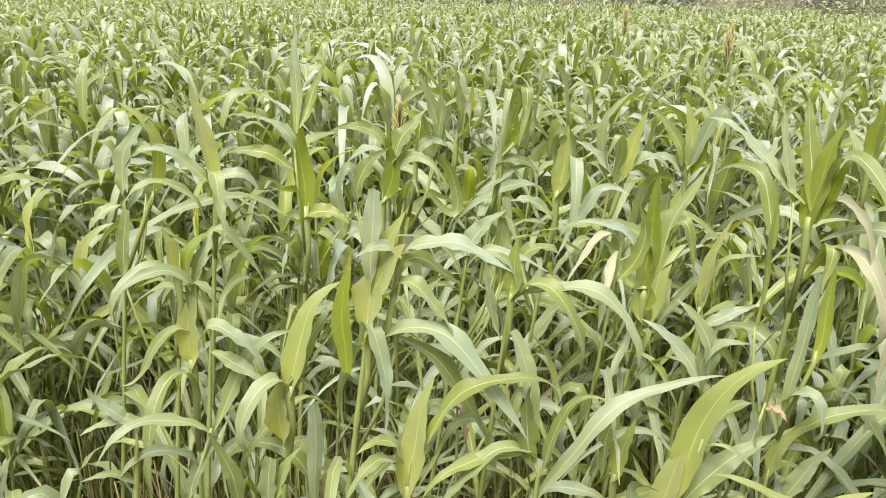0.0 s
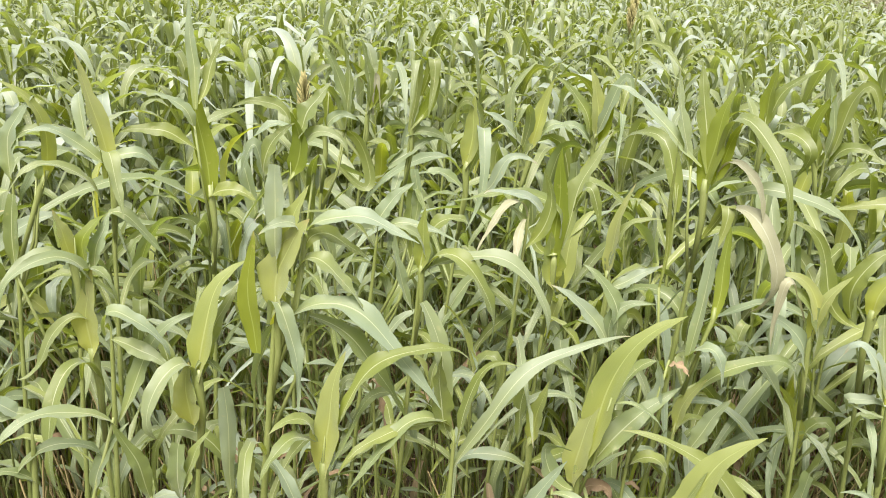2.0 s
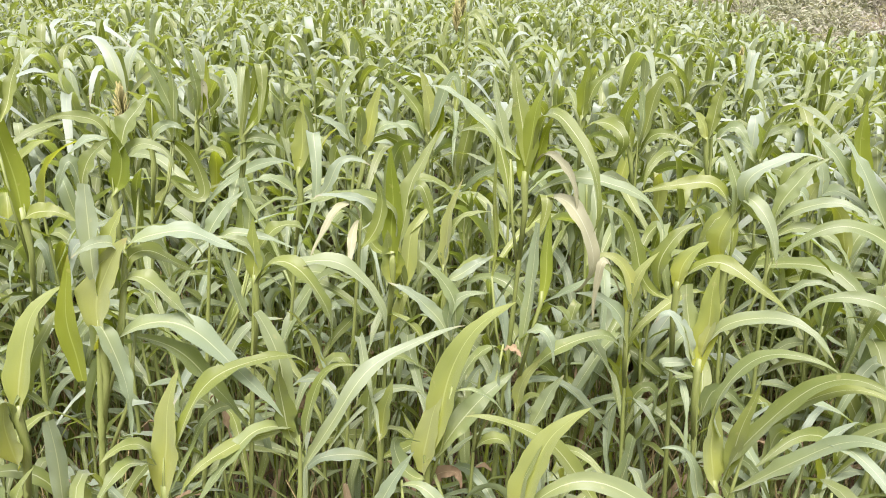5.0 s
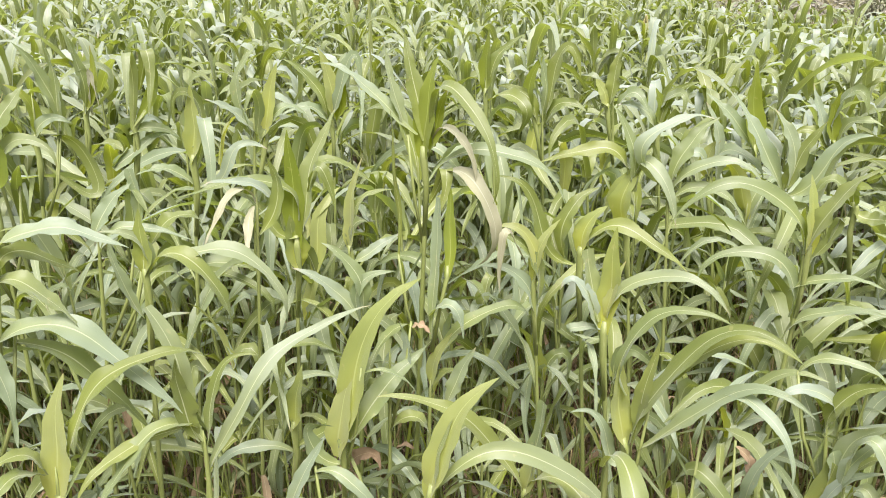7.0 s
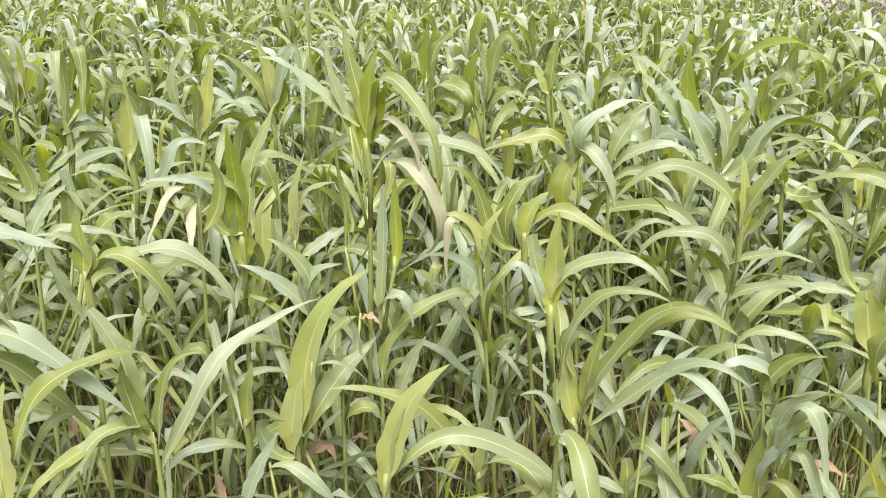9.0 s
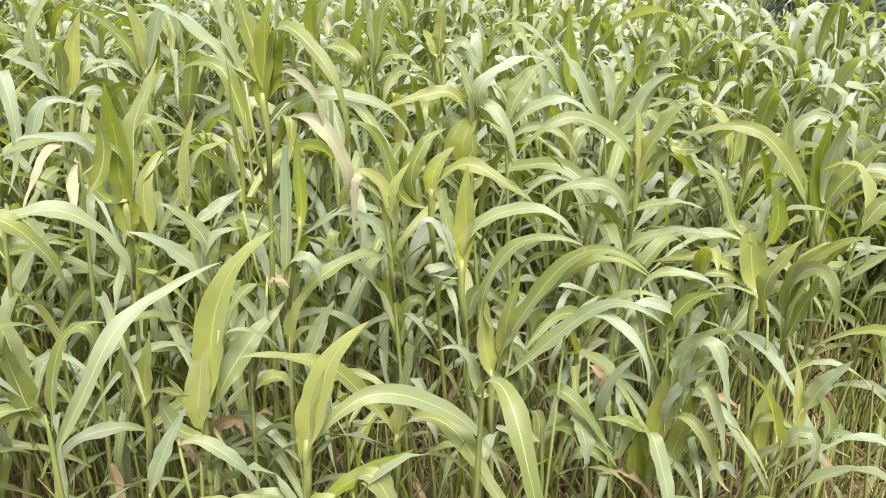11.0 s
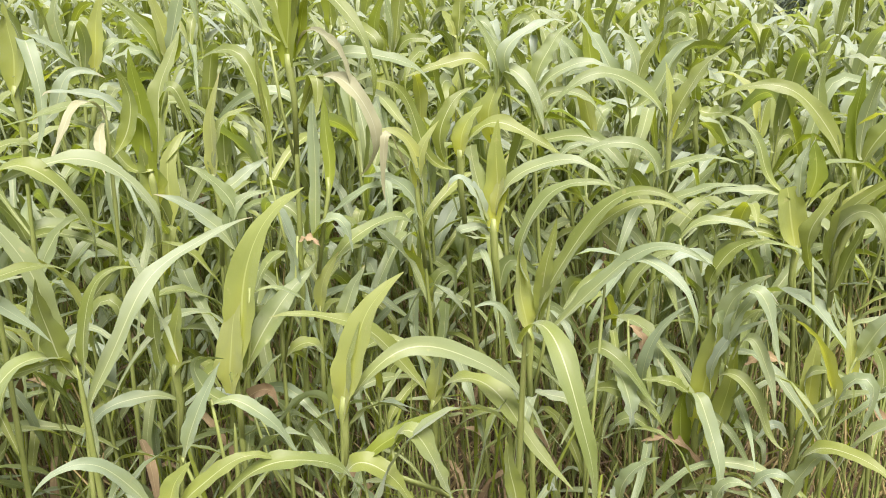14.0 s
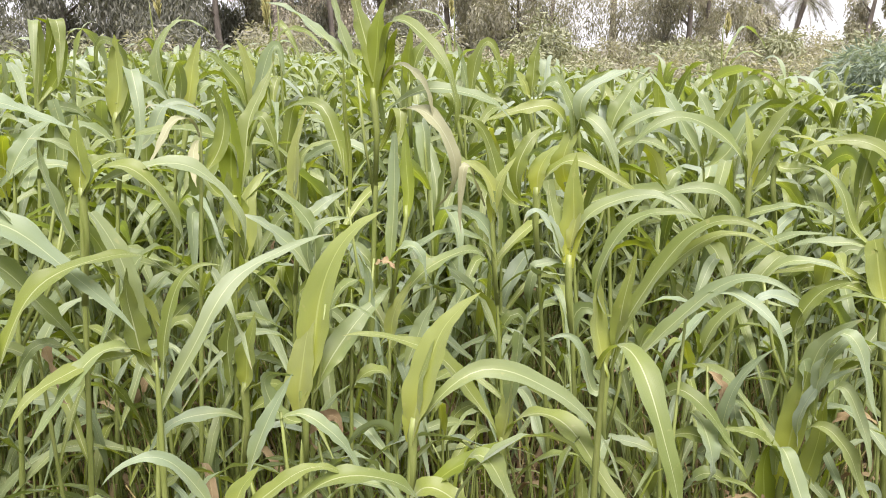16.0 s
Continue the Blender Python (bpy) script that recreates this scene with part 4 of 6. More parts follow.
arch(p, 1.102, 149, 0.190, 0.225, (0.135, 0.024), (0.046, 0.231), 0.042, leaf_mat, (-0.072, 0.050), turn=-58, twist=-8)
skirt(p, rng, 1.05, (-0.061, 0.042), 1.103)
p = hero(1.460, 1.480, 1.069, (-0.063, 0.050), 0.0080)
arch(p, 1.085, 5, 0.043, 0.205, (-0.047, 0.085), (-0.032, 0.153), 0.074, young_mat, (-0.066, 0.053), turn=2, twist=17, belly=0.6, wave=0.03, name="whorl_leaf")
arch(p, 1.201, 118, 0.071, 0.232, (-0.018, 0.090), (0.005, 0.168), 0.043, leaf_mat, (-0.066, 0.052), turn=-31, twist=-14)
arch(p, 1.202, -76, 0.136, -0.063, (-0.003, 0.223), (0.137, -0.005), 0.048, leaf_mat, (-0.055, 0.044), turn=24, twist=19)
arch(p, 1.249, 153, 0.237, 0.037, (0.020, 0.135), (0.171, 0.050), 0.047, leaf_mat, (-0.076, 0.060), turn=-47, twist=0)
arch(p, 1.121, 140, 0.089, 0.242, (0.012, 0.088), (0.042, 0.168), 0.028, leaf_mat, (0.024, -0.023), turn=-52, twist=11)
skirt(p, rng, 1.02, (-0.063, 0.050), 1.069)
p = hero(1.527, 1.420, 1.208, (-0.058, 0.050), 0.0080)
arch(p, 1.240, -17, 0.115, 0.167, (0.010, 0.074), (0.049, 0.130), 0.060, leaf_mat, (-0.053, 0.046), turn=32, twist=2)
arch(p, 1.224, -18, 0.120, 0.173, (-0.193, 0.124), (0.027, 0.229), 0.046, leaf_mat, (-0.061, 0.053), turn=34, twist=-9)
arch(p, 1.193, -44, 0.226, 0.054, (0.011, 0.106), (0.179, 0.162), 0.040, leaf_mat, (-0.053, 0.046), turn=41, twist=0)
arch(p, 1.176, -44, 0.206, -0.042, (0.072, 0.087), (0.141, 0.073), 0.037, leaf_mat, (-0.058, 0.050), turn=44, twist=-23)
skirt(p, rng, 1.15, (-0.058, 0.050), 1.208)
p = hero(1.577, 1.149, 1.107, (0.029, -0.036), 0.0100, "sorghum plant with a yellow spear leaf and long wide-arching leaves")
arch(p, 1.128, -62, 0.131, 0.243, (0.011, 0.093), (0.049, 0.190), 0.065, leaf_mat, (0.024, -0.030), turn=51, twist=-23)
arch(p, 1.136, 76, 0.037, 0.189, (-0.005, 0.066), (0.008, 0.129), 0.047, young_mat, (0.027, -0.034), turn=8, twist=2, belly=0.6, wave=0.03, name="whorl_leaf")
arch(p, 1.135, 149, 0.312, 0.074, (0.003, 0.162), (0.232, 0.247), 0.049, leaf_mat, (0.021, -0.026), turn=-45, twist=-1)
arch(p, 0.965, 146, 0.229, 0.074, (-0.052, 0.167), (0.198, 0.243), 0.045, leaf_mat, (0.015, -0.019), turn=-48, twist=17)
arch(p, 1.033, -53, 0.204, 0.045, (0.050, 0.054), (0.135, 0.076), 0.030, leaf_mat, (0.010, -0.012), turn=41, twist=-24)
arch(p, 0.900, -67, 0.212, 0.139, (0.019, 0.104), (0.126, 0.132), 0.035, leaf_mat, (0.014, -0.017), turn=42, twist=3)
arch(p, 1.122, -52, 0.031, 0.035, (0.030, 0.008), (0.089, 0.228), 0.037, leaf_mat, (0.029, -0.036), turn=48, twist=0)
skirt(p, rng, 0.88, (0.029, -0.036), 1.107)
p = hero(2.058, 1.434, 1.098, (-0.086, 0.100), 0.0080)
arch(p, 1.106, 118, 0.186, 0.295, (0.048, 0.108), (0.110, 0.206), 0.069, leaf_mat, (-0.089, 0.103), turn=-29, twist=5)
arch(p, 1.117, 132, 0.067, 0.250, (-0.024, 0.099), (-0.002, 0.183), 0.065, leaf_mat, (-0.082, 0.095), turn=-55, twist=12)
arch(p, 1.106, -50, 0.085, 0.235, (0.014, 0.084), (0.042, 0.162), 0.067, leaf_mat, (-0.087, 0.101), turn=53, twist=1)
arch(p, 1.097, -52, 0.229, 0.209, (0.127, 0.027), (0.079, 0.240), 0.068, leaf_mat, (-0.088, 0.102), turn=56, twist=3)
skirt(p, rng, 1.04, (-0.086, 0.100), 1.098)
p = hero(2.358, 1.855, 1.081, (-0.089, 0.095), 0.0080)
arch(p, 1.092, 134, 0.034, 0.340, (0.019, 0.113), (0.031, 0.226), 0.084, deep_mat, (-0.090, 0.096), turn=-53, twist=0, belly=0.6, wave=0.03, name="whorl_leaf")
arch(p, 1.103, 135, 0.191, 0.208, (0.046, 0.087), (0.110, 0.156), 0.063, leaf_mat, (-0.091, 0.097), turn=-48, twist=6)
skirt(p, rng, 1.03, (-0.089, 0.095), 1.081)
p = hero(1.070, 1.023, 0.793, (-0.021, 0.017), 0.0100)
arch(p, 0.801, 141, 0.024, 0.227, (0.019, 0.075), (0.026, 0.150), 0.062, young_mat, (-0.019, 0.016), turn=-43, twist=-13, belly=0.6, wave=0.03, name="whorl_leaf")
arch(p, 0.818, -55, 0.307, 0.289, (0.015, 0.114), (0.153, 0.466), 0.048, leaf_mat, (-0.011, 0.009), turn=43, twist=3)
arch(p, 0.940, -43, 0.191, 0.196, (-0.074, 0.127), (0.085, 0.283), 0.038, leaf_mat, (-0.024, 0.019), turn=32, twist=9)
arch(p, 0.913, -47, 0.276, 0.170, (0.030, 0.093), (0.147, 0.281), 0.036, leaf_mat, (0.014, -0.012), turn=41, twist=-16)
arch(p, 0.806, -61, 0.328, 0.213, (0.080, 0.078), (0.187, 0.322), 0.045, leaf_mat, (0.003, -0.003), turn=32, twist=25)
arch(p, 0.933, -84, 0.213, -0.045, (0.050, 0.154), (0.215, 0.071), 0.032, leaf_mat, (0.096, -0.089), turn=15, twist=13)
arch(p, 0.812, -41, 0.035, 0.274, (0.006, 0.092), (0.018, 0.183), 0.043, leaf_mat, (-0.007, 0.005), turn=54, twist=23)
arch(p, 0.795, 143, 0.134, 0.084, (0.065, -0.132), (0.023, 0.154), 0.034, leaf_mat, (-0.011, 0.009), turn=-53, twist=-11)
skirt(p, rng, 0.75, (-0.021, 0.017), 0.793)
p = hero(0.880, 0.918, 0.890, (0.018, -0.018), 0.0100, "sorghum plant with one long pale leaf hanging over the edge")
arch(p, 0.902, -103, 0.241, -0.217, (0.088, 0.212), (0.294, -0.107), 0.048, leaf_mat, (0.013, -0.012), turn=8, twist=-3)
skirt(p, rng, 0.85, (0.018, -0.018), 0.890)
p = hero(0.575, 1.128, 0.768, (0.036, -0.019), 0.0100, "sorghum plant with folded bright yellow-green leaf and a long arching one")
arch(p, 0.767, -1, 0.159, 0.255, (0.015, 0.097), (0.051, 0.221), 0.079, young_mat, (0.038, -0.020), turn=18, twist=-12, belly=0.6, wave=0.03, name="whorl_leaf")
arch(p, 0.749, 2, 0.059, 0.198, (0.006, 0.071), (0.025, 0.137), 0.056, young_mat, (0.035, -0.018), turn=12, twist=-23, belly=0.6, wave=0.03, name="whorl_leaf")
arch(p, 0.785, -24, 0.425, -0.197, (0.163, 0.255), (0.366, -0.015), 0.048, leaf_mat, (0.046, -0.024), turn=48, twist=-25)
skirt(p, rng, 0.73, (0.036, -0.019), 0.768)
p = hero(0.851, 1.197, 0.624, (0.034, -0.024), 0.0090)
arch(p, 0.631, -37, 0.030, 0.262, (0.007, 0.088), (0.017, 0.175), 0.045, leaf_mat, (0.035, -0.025), turn=44, twist=-13, blunt=0.3)
arch(p, 0.647, 160, 0.327, 0.272, (0.047, 0.135), (0.163, 0.289), 0.052, leaf_mat, (0.021, -0.015), turn=-44, twist=18)
arch(p, 0.624, -36, 0.022, 0.172, (0.009, 0.057), (0.017, 0.114), 0.055, young_mat, (0.029, -0.021), turn=47, twist=-17, belly=0.6, wave=0.03, name="whorl_leaf")
arch(p, 0.653, -77, 0.356, -0.087, (0.097, 0.210), (0.255, -0.036), 0.059, leaf_mat, (0.039, -0.029), turn=8, twist=10)
skirt(p, rng, 0.59, (0.034, -0.024), 0.624)
p = hero(0.854, 0.873, 0.550, (-0.004, 0.004), 0.0080)
arch(p, 0.502, 137, 0.028, 0.222, (0.008, 0.074), (0.017, 0.148), 0.048, leaf_mat, (0.005, -0.005), turn=-51, twist=-13)
arch(p, 0.696, -58, 0.128, -0.112, (0.046, 0.176), (0.125, -0.095), 0.053, leaf_mat, (-0.190, 0.147), turn=14, twist=-22)
arch(p, 0.677, -19, 0.197, 0.090, (0.051, 0.060), (0.133, 0.058), 0.040, deep_mat, (-0.244, 0.179), turn=20, twist=-16, belly=0.6, wave=0.03, name="whorl_leaf")
arch(p, 0.625, -50, 0.150, -0.044, (0.043, 0.160), (0.141, 0.015), 0.051, leaf_mat, (-0.282, 0.199), turn=16, twist=9)
skirt(p, rng, 0.48, (-0.004, 0.004), 0.550)
p = hero(0.223, 1.137, 0.674, (0.042, -0.009), 0.0090)
arch(p, 0.691, -17, 0.197, 0.059, (0.042, 0.044), (0.135, 0.136), 0.038, leaf_mat, (0.045, -0.009), turn=23, twist=0)
arch(p, 0.690, -23, 0.245, -0.058, (0.073, 0.108), (0.244, 0.088), 0.045, leaf_mat, (0.130, -0.031), turn=12, twist=3)
arch(p, 0.696, 173, 0.161, 0.132, (-0.002, 0.068), (0.075, 0.236), 0.033, leaf_mat, (0.017, -0.004), turn=-40, twist=-2)
arch(p, 0.687, -13, 0.055, 0.109, (0.003, 0.045), (0.022, 0.081), 0.052, young_mat, (0.040, -0.008), turn=33, twist=-12, belly=0.6, wave=0.03, name="whorl_leaf")
skirt(p, rng, 0.64, (0.042, -0.009), 0.674)
p = hero(0.381, 1.255, 0.724, (0.058, -0.019), 0.0080)
arch(p, 0.803, -39, 0.159, -0.122, (0.091, 0.047), (0.122, -0.071), 0.035, leaf_mat, (0.026, -0.009), turn=24, twist=-1)
arch(p, 0.688, -16, 0.097, 0.204, (0.021, 0.073), (0.053, 0.141), 0.043, leaf_mat, (-0.041, 0.010), turn=32, twist=22)
skirt(p, rng, 0.67, (0.058, -0.019), 0.724)
p = hero(0.321, 1.476, 0.762, (0.085, -0.021), 0.0070)
arch(p, 0.776, -15, 0.035, 0.177, (0.008, 0.060), (0.020, 0.119), 0.053, young_mat, (0.085, -0.021), turn=49, twist=-15, belly=0.6, wave=0.03, name="whorl_leaf")
arch(p, 0.775, -14, 0.029, 0.248, (-0.003, 0.084), (0.007, 0.167), 0.037, leaf_mat, (0.059, -0.015), turn=50, twist=12)
arch(p, 0.708, 169, 0.202, -0.045, (0.058, 0.064), (0.176, 0.038), 0.035, leaf_mat, (0.080, -0.020), turn=-31, twist=-13)
arch(p, 0.722, -18, 0.160, 0.089, (0.052, 0.032), (0.106, 0.062), 0.038, leaf_mat, (0.082, -0.021), turn=29, twist=-16)
skirt(p, rng, 0.69, (0.085, -0.021), 0.762)
p = hero(1.875, 0.774, 0.821, (-0.041, 0.090), 0.0100, "sorghum plant with a cut pale upright leaf and narrow side leaves")
arch(p, 0.837, 116, 0.044, 0.176, (0.013, 0.059), (0.027, 0.118), 0.082, young_mat, (-0.041, 0.089), turn=-56, twist=-9, blunt=0.3, belly=0.6, wave=0.03, name="whorl_leaf")
arch(p, 0.990, -2, 0.034, 0.151, (-0.001, 0.055), (0.011, 0.106), 0.039, leaf_mat, (-0.046, 0.099), turn=8, twist=-21, bow=0.010)
arch(p, 0.984, 119, 0.217, -0.024, (0.070, 0.026), (0.153, 0.019), 0.034, leaf_mat, (-0.055, 0.117), turn=-39, twist=22)
arch(p, 0.993, 109, 0.173, 0.188, (0.079, 0.047), (0.057, 0.190), 0.034, leaf_mat, (-0.062, 0.132), turn=-41, twist=-7)
arch(p, 0.992, 54, 0.034, 0.155, (0.003, 0.054), (0.014, 0.105), 0.052, deep_mat, (-0.037, 0.080), turn=1, twist=-17, bow=-0.011, belly=0.6, wave=0.03, name="whorl_leaf")
arch(p, 0.887, 131, 0.252, 0.016, (0.065, 0.073), (0.176, 0.052), 0.033, leaf_mat, (-0.055, 0.117), turn=-37, twist=-25)
arch(p, 0.865, 135, 0.173, 0.010, (0.056, 0.034), (0.114, 0.038), 0.032, leaf_mat, (-0.051, 0.110), turn=-34, twist=-22)
skirt(p, rng, 0.78, (-0.041, 0.090), 0.821)
p = hero(2.196, 0.777, 0.940, (-0.041, 0.102), 0.0090)
arch(p, 0.964, 57, 0.036, 0.296, (0.030, 0.097), (0.042, 0.195), 0.065, deep_mat, (-0.044, 0.109), turn=-8, twist=-15, belly=0.6, wave=0.03, name="whorl_leaf")
arch(p, 1.007, -56, 0.126, 0.217, (0.020, 0.085), (0.062, 0.157), 0.069, leaf_mat, (-0.039, 0.096), turn=44, twist=-4)
arch(p, 0.943, 126, 0.368, 0.224, (-0.004, 0.175), (0.207, 0.385), 0.058, leaf_mat, (-0.056, 0.137), turn=-56, twist=5)
arch(p, 1.023, -116, 0.068, 0.140, (-0.027, -0.038), (-0.008, 0.445), 0.043, leaf_mat, (-0.040, 0.099), turn=-17, twist=25)
arch(p, 0.971, 114, 0.067, 0.413, (0.101, 0.099), (0.157, 0.290), 0.056, leaf_mat, (-0.047, 0.117), turn=-50, twist=20)
skirt(p, rng, 0.89, (-0.041, 0.102), 0.940)
p = hero(1.719, 0.624, 0.803, (-0.030, 0.074), 0.0090)
arch(p, 0.825, -108, 0.126, 0.100, (-0.081, 0.167), (0.096, 0.341), 0.048, leaf_mat, (-0.030, 0.074), turn=74, twist=-13)
arch(p, 0.873, -35, 0.057, 0.221, (-0.035, 0.094), (-0.016, 0.167), 0.052, leaf_mat, (-0.049, 0.117), turn=17, twist=6)
arch(p, 0.995, -40, 0.063, 0.095, (-0.005, 0.054), (0.016, 0.086), 0.053, young_mat, (-0.025, 0.061), turn=31, twist=21, belly=0.6, wave=0.03, name="whorl_leaf")
arch(p, 0.823, -68, 0.049, 0.216, (0.026, 0.070), (0.042, 0.142), 0.043, leaf_mat, (-0.033, 0.079), turn=50, twist=-20)
arch(p, 0.868, -69, 0.133, 0.262, (-0.024, 0.153), (0.020, 0.240), 0.043, leaf_mat, (-0.031, 0.075), turn=58, twist=18)
skirt(p, rng, 0.76, (-0.030, 0.074), 0.803)
p = hero(1.378, 0.863, 0.459, (0.022, -0.036), 0.0090, "short yellowish sorghum plant beside dry straw")
arch(p, 0.508, -9, 0.039, 0.279, (0.008, 0.094), (0.021, 0.187), 0.068, young_mat, (0.022, -0.036), turn=9, twist=-5, blunt=0.3, belly=0.6, wave=0.03, name="whorl_leaf")
arch(p, 0.544, -114, 0.123, -0.149, (-0.028, 0.230), (0.214, -0.150), 0.048, leaf_mat, (0.015, -0.024), turn=-6, twist=14)
arch(p, 0.440, 122, 0.011, 0.188, (0.029, 0.061), (0.033, 0.123), 0.050, deep_mat, (0.015, -0.024), turn=-60, twist=-9, belly=0.6, wave=0.03, name="whorl_leaf")
arch(p, 0.467, -22, 0.048, 0.284, (0.031, 0.092), (0.047, 0.187), 0.052, young_mat, (0.037, -0.061), turn=21, twist=6, belly=0.6, wave=0.03, name="whorl_leaf")
arch(p, 0.696, -43, 0.090, 0.159, (-0.027, -0.002), (0.012, 0.287), 0.041, leaf_mat, (0.049, -0.083), turn=27, twist=0)
arch(p, 0.789, -87, 0.125, -0.054, (0.029, 0.268), (0.094, -0.001), 0.040, leaf_mat, (0.048, -0.081), turn=27, twist=-20)
arch(p, 0.662, -80, 0.167, -0.121, (0.079, 0.101), (0.104, -0.111), 0.040, leaf_mat, (0.039, -0.065), turn=21, twist=13)
arch(p, 0.719, -90, 0.112, -0.099, (0.035, 0.182), (0.112, -0.057), 0.033, leaf_mat, (0.053, -0.091), turn=22, twist=16)
arch(p, 0.606, 147, 0.127, 0.052, (0.034, 0.038), (0.077, 0.055), 0.035, leaf_mat, (0.013, -0.021), turn=-31, twist=-1)
arch(p, 0.622, -62, 0.101, 0.209, (-0.019, 0.101), (0.015, 0.171), 0.034, leaf_mat, (0.035, -0.058), turn=42, twist=-6)
skirt(p, rng, 0.42, (0.022, -0.036), 0.459)
p = hero(1.533, 0.680, 0.490, (0.012, -0.027), 0.0080)
arch(p, 0.538, 11, 0.031, 0.268, (0.009, 0.089), (0.019, 0.179), 0.046, young_mat, (0.013, -0.030), turn=-5, twist=23, belly=0.6, wave=0.03, name="whorl_leaf")
arch(p, 0.488, -79, 0.205, 0.204, (-0.009, 0.112), (0.091, 0.222), 0.031, leaf_mat, (0.009, -0.021), turn=32, twist=-6)
arch(p, 0.617, -89, 0.088, 0.050, (-0.065, 0.079), (0.076, 0.157), 0.025, leaf_mat, (0.017, -0.039), turn=33, twist=19)
arch(p, 0.682, 65, 0.042, 0.162, (0.004, 0.057), (0.018, 0.111), 0.038, young_mat, (0.042, -0.103), turn=-2, twist=-4, belly=0.6, wave=0.03, name="whorl_leaf")
arch(p, 0.740, -71, 0.070, 0.168, (0.015, 0.060), (0.038, 0.116), 0.053, leaf_mat, (0.043, -0.106), turn=50, twist=-6)
arch(p, 0.486, 149, 0.089, 0.025, (0.028, 0.082), (0.058, 0.091), 0.029, leaf_mat, (0.006, -0.014), turn=-31, twist=-7)
skirt(p, rng, 0.47, (0.012, -0.027), 0.490)
p = hero(1.293, 0.475, 0.581, (-0.008, 0.020), 0.0080)
arch(p, 0.534, -68, 0.084, 0.133, (0.009, -0.037), (0.020, 0.236), 0.043, leaf_mat, (-0.027, 0.067), turn=49, twist=-22)
arch(p, 0.642, -86, 0.194, 0.031, (0.013, 0.128), (0.148, 0.096), 0.035, leaf_mat, (-0.021, 0.052), turn=26, twist=-11)
arch(p, 0.491, -63, 0.073, 0.078, (-0.009, 0.076), (0.015, 0.102), 0.033, leaf_mat, (-0.080, 0.174), turn=38, twist=-14)
arch(p, 0.440, -55, 0.075, 0.162, (-0.009, 0.075), (0.016, 0.129), 0.047, leaf_mat, (-0.184, 0.337), turn=38, twist=-22)
arch(p, 0.554, -66, 0.088, 0.046, (0.014, 0.074), (0.043, 0.090), 0.027, leaf_mat, (-0.053, 0.122), turn=25, twist=2)
skirt(p, rng, 0.42, (-0.008, 0.020), 0.581)
p = hero(1.191, 0.950, 0.650, (-0.026, 0.030), 0.0080)
arch(p, 0.701, -68, 0.187, -0.042, (0.061, 0.177), (0.127, -0.021), 0.041, leaf_mat, (-0.034, 0.040), turn=29, twist=-3)
arch(p, 0.716, -103, 0.065, -0.139, (0.073, -0.017), (0.094, -0.063), 0.057, leaf_mat, (0.014, -0.017), turn=-4, twist=-24)
arch(p, 0.606, 133, 0.131, 0.034, (0.043, 0.015), (0.086, 0.027), 0.035, leaf_mat, (-0.023, 0.027), turn=-18, twist=-18)
arch(p, 0.636, -69, 0.179, -0.030, (0.051, 0.070), (0.146, 0.029), 0.039, leaf_mat, (-0.019, 0.023), turn=25, twist=21)
skirt(p, rng, 0.59, (-0.026, 0.030), 0.650)
p = hero(1.330, 2.279, 1.343, (-0.005, 0.002), 0.0080)
arch(p, 1.343, -27, 0.011, 0.228, (0.001, 0.076), (0.004, 0.152), 0.061, deep_mat, (-0.005, 0.002), turn=52, twist=-19, belly=0.6, wave=0.03, name="whorl_leaf")
arch(p, 1.343, -28, 0.128, 0.208, (0.002, 0.099), (0.045, 0.169), 0.049, leaf_mat, (-0.001, 0.000), turn=53, twist=-6)
arch(p, 1.323, -73, 0.140, -0.096, (0.049, 0.054), (0.283, 0.060), 0.058, leaf_mat, (0.004, -0.002), turn=22, twist=23)
skirt(p, rng, 1.28, (-0.005, 0.002), 1.343)
p = hero(1.769, 2.002, 1.308, (-0.071, 0.053), 0.0080)
arch(p, 1.308, -36, 0.031, 0.216, (0.002, 0.073), (0.013, 0.146), 0.059, leaf_mat, (-0.079, 0.058), turn=62, twist=-20)
arch(p, 1.307, 145, 0.044, 0.095, (0.004, 0.036), (0.019, 0.068), 0.069, young_mat, (-0.087, 0.064), turn=-46, twist=-5, belly=0.6, wave=0.03, name="whorl_leaf")
arch(p, 1.289, -62, 0.122, 0.015, (0.032, 0.093), (0.073, 0.098), 0.053, leaf_mat, (-0.063, 0.046), turn=38, twist=15)
skirt(p, rng, 1.24, (-0.071, 0.053), 1.308)
p = hero(-0.252, 2.424, 1.397, (0.167, 0.019), 0.0080)
arch(p, 1.321, -175, 0.077, 0.280, (-0.012, 0.106), (0.014, 0.199), 0.058, leaf_mat, (0.227, 0.024), turn=-49, twist=-25)
arch(p, 1.305, 4, 0.010, 0.314, (0.024, 0.104), (0.028, 0.209), 0.052, leaf_mat, (0.216, 0.023), turn=48, twist=-22)
arch(p, 1.298, -18, 0.127, 0.064, (0.024, 0.083), (0.066, 0.104), 0.042, leaf_mat, (0.146, 0.017), turn=63, twist=22)
arch(p, 1.314, -173, 0.048, 0.173, (-0.030, 0.080), (-0.014, 0.137), 0.054, deep_mat, (0.153, 0.017), turn=-49, twist=9, belly=0.6, wave=0.03, name="whorl_leaf")
arch(p, 1.329, -174, 0.002, -0.087, (-0.157, 0.040), (-0.200, -0.403), 0.048, leaf_mat, (0.168, 0.019), turn=-62, twist=-12)
skirt(p, rng, 1.28, (0.167, 0.019), 1.397)
p = hero(0.379, 2.248, 1.325, (0.135, -0.020), 0.0080)
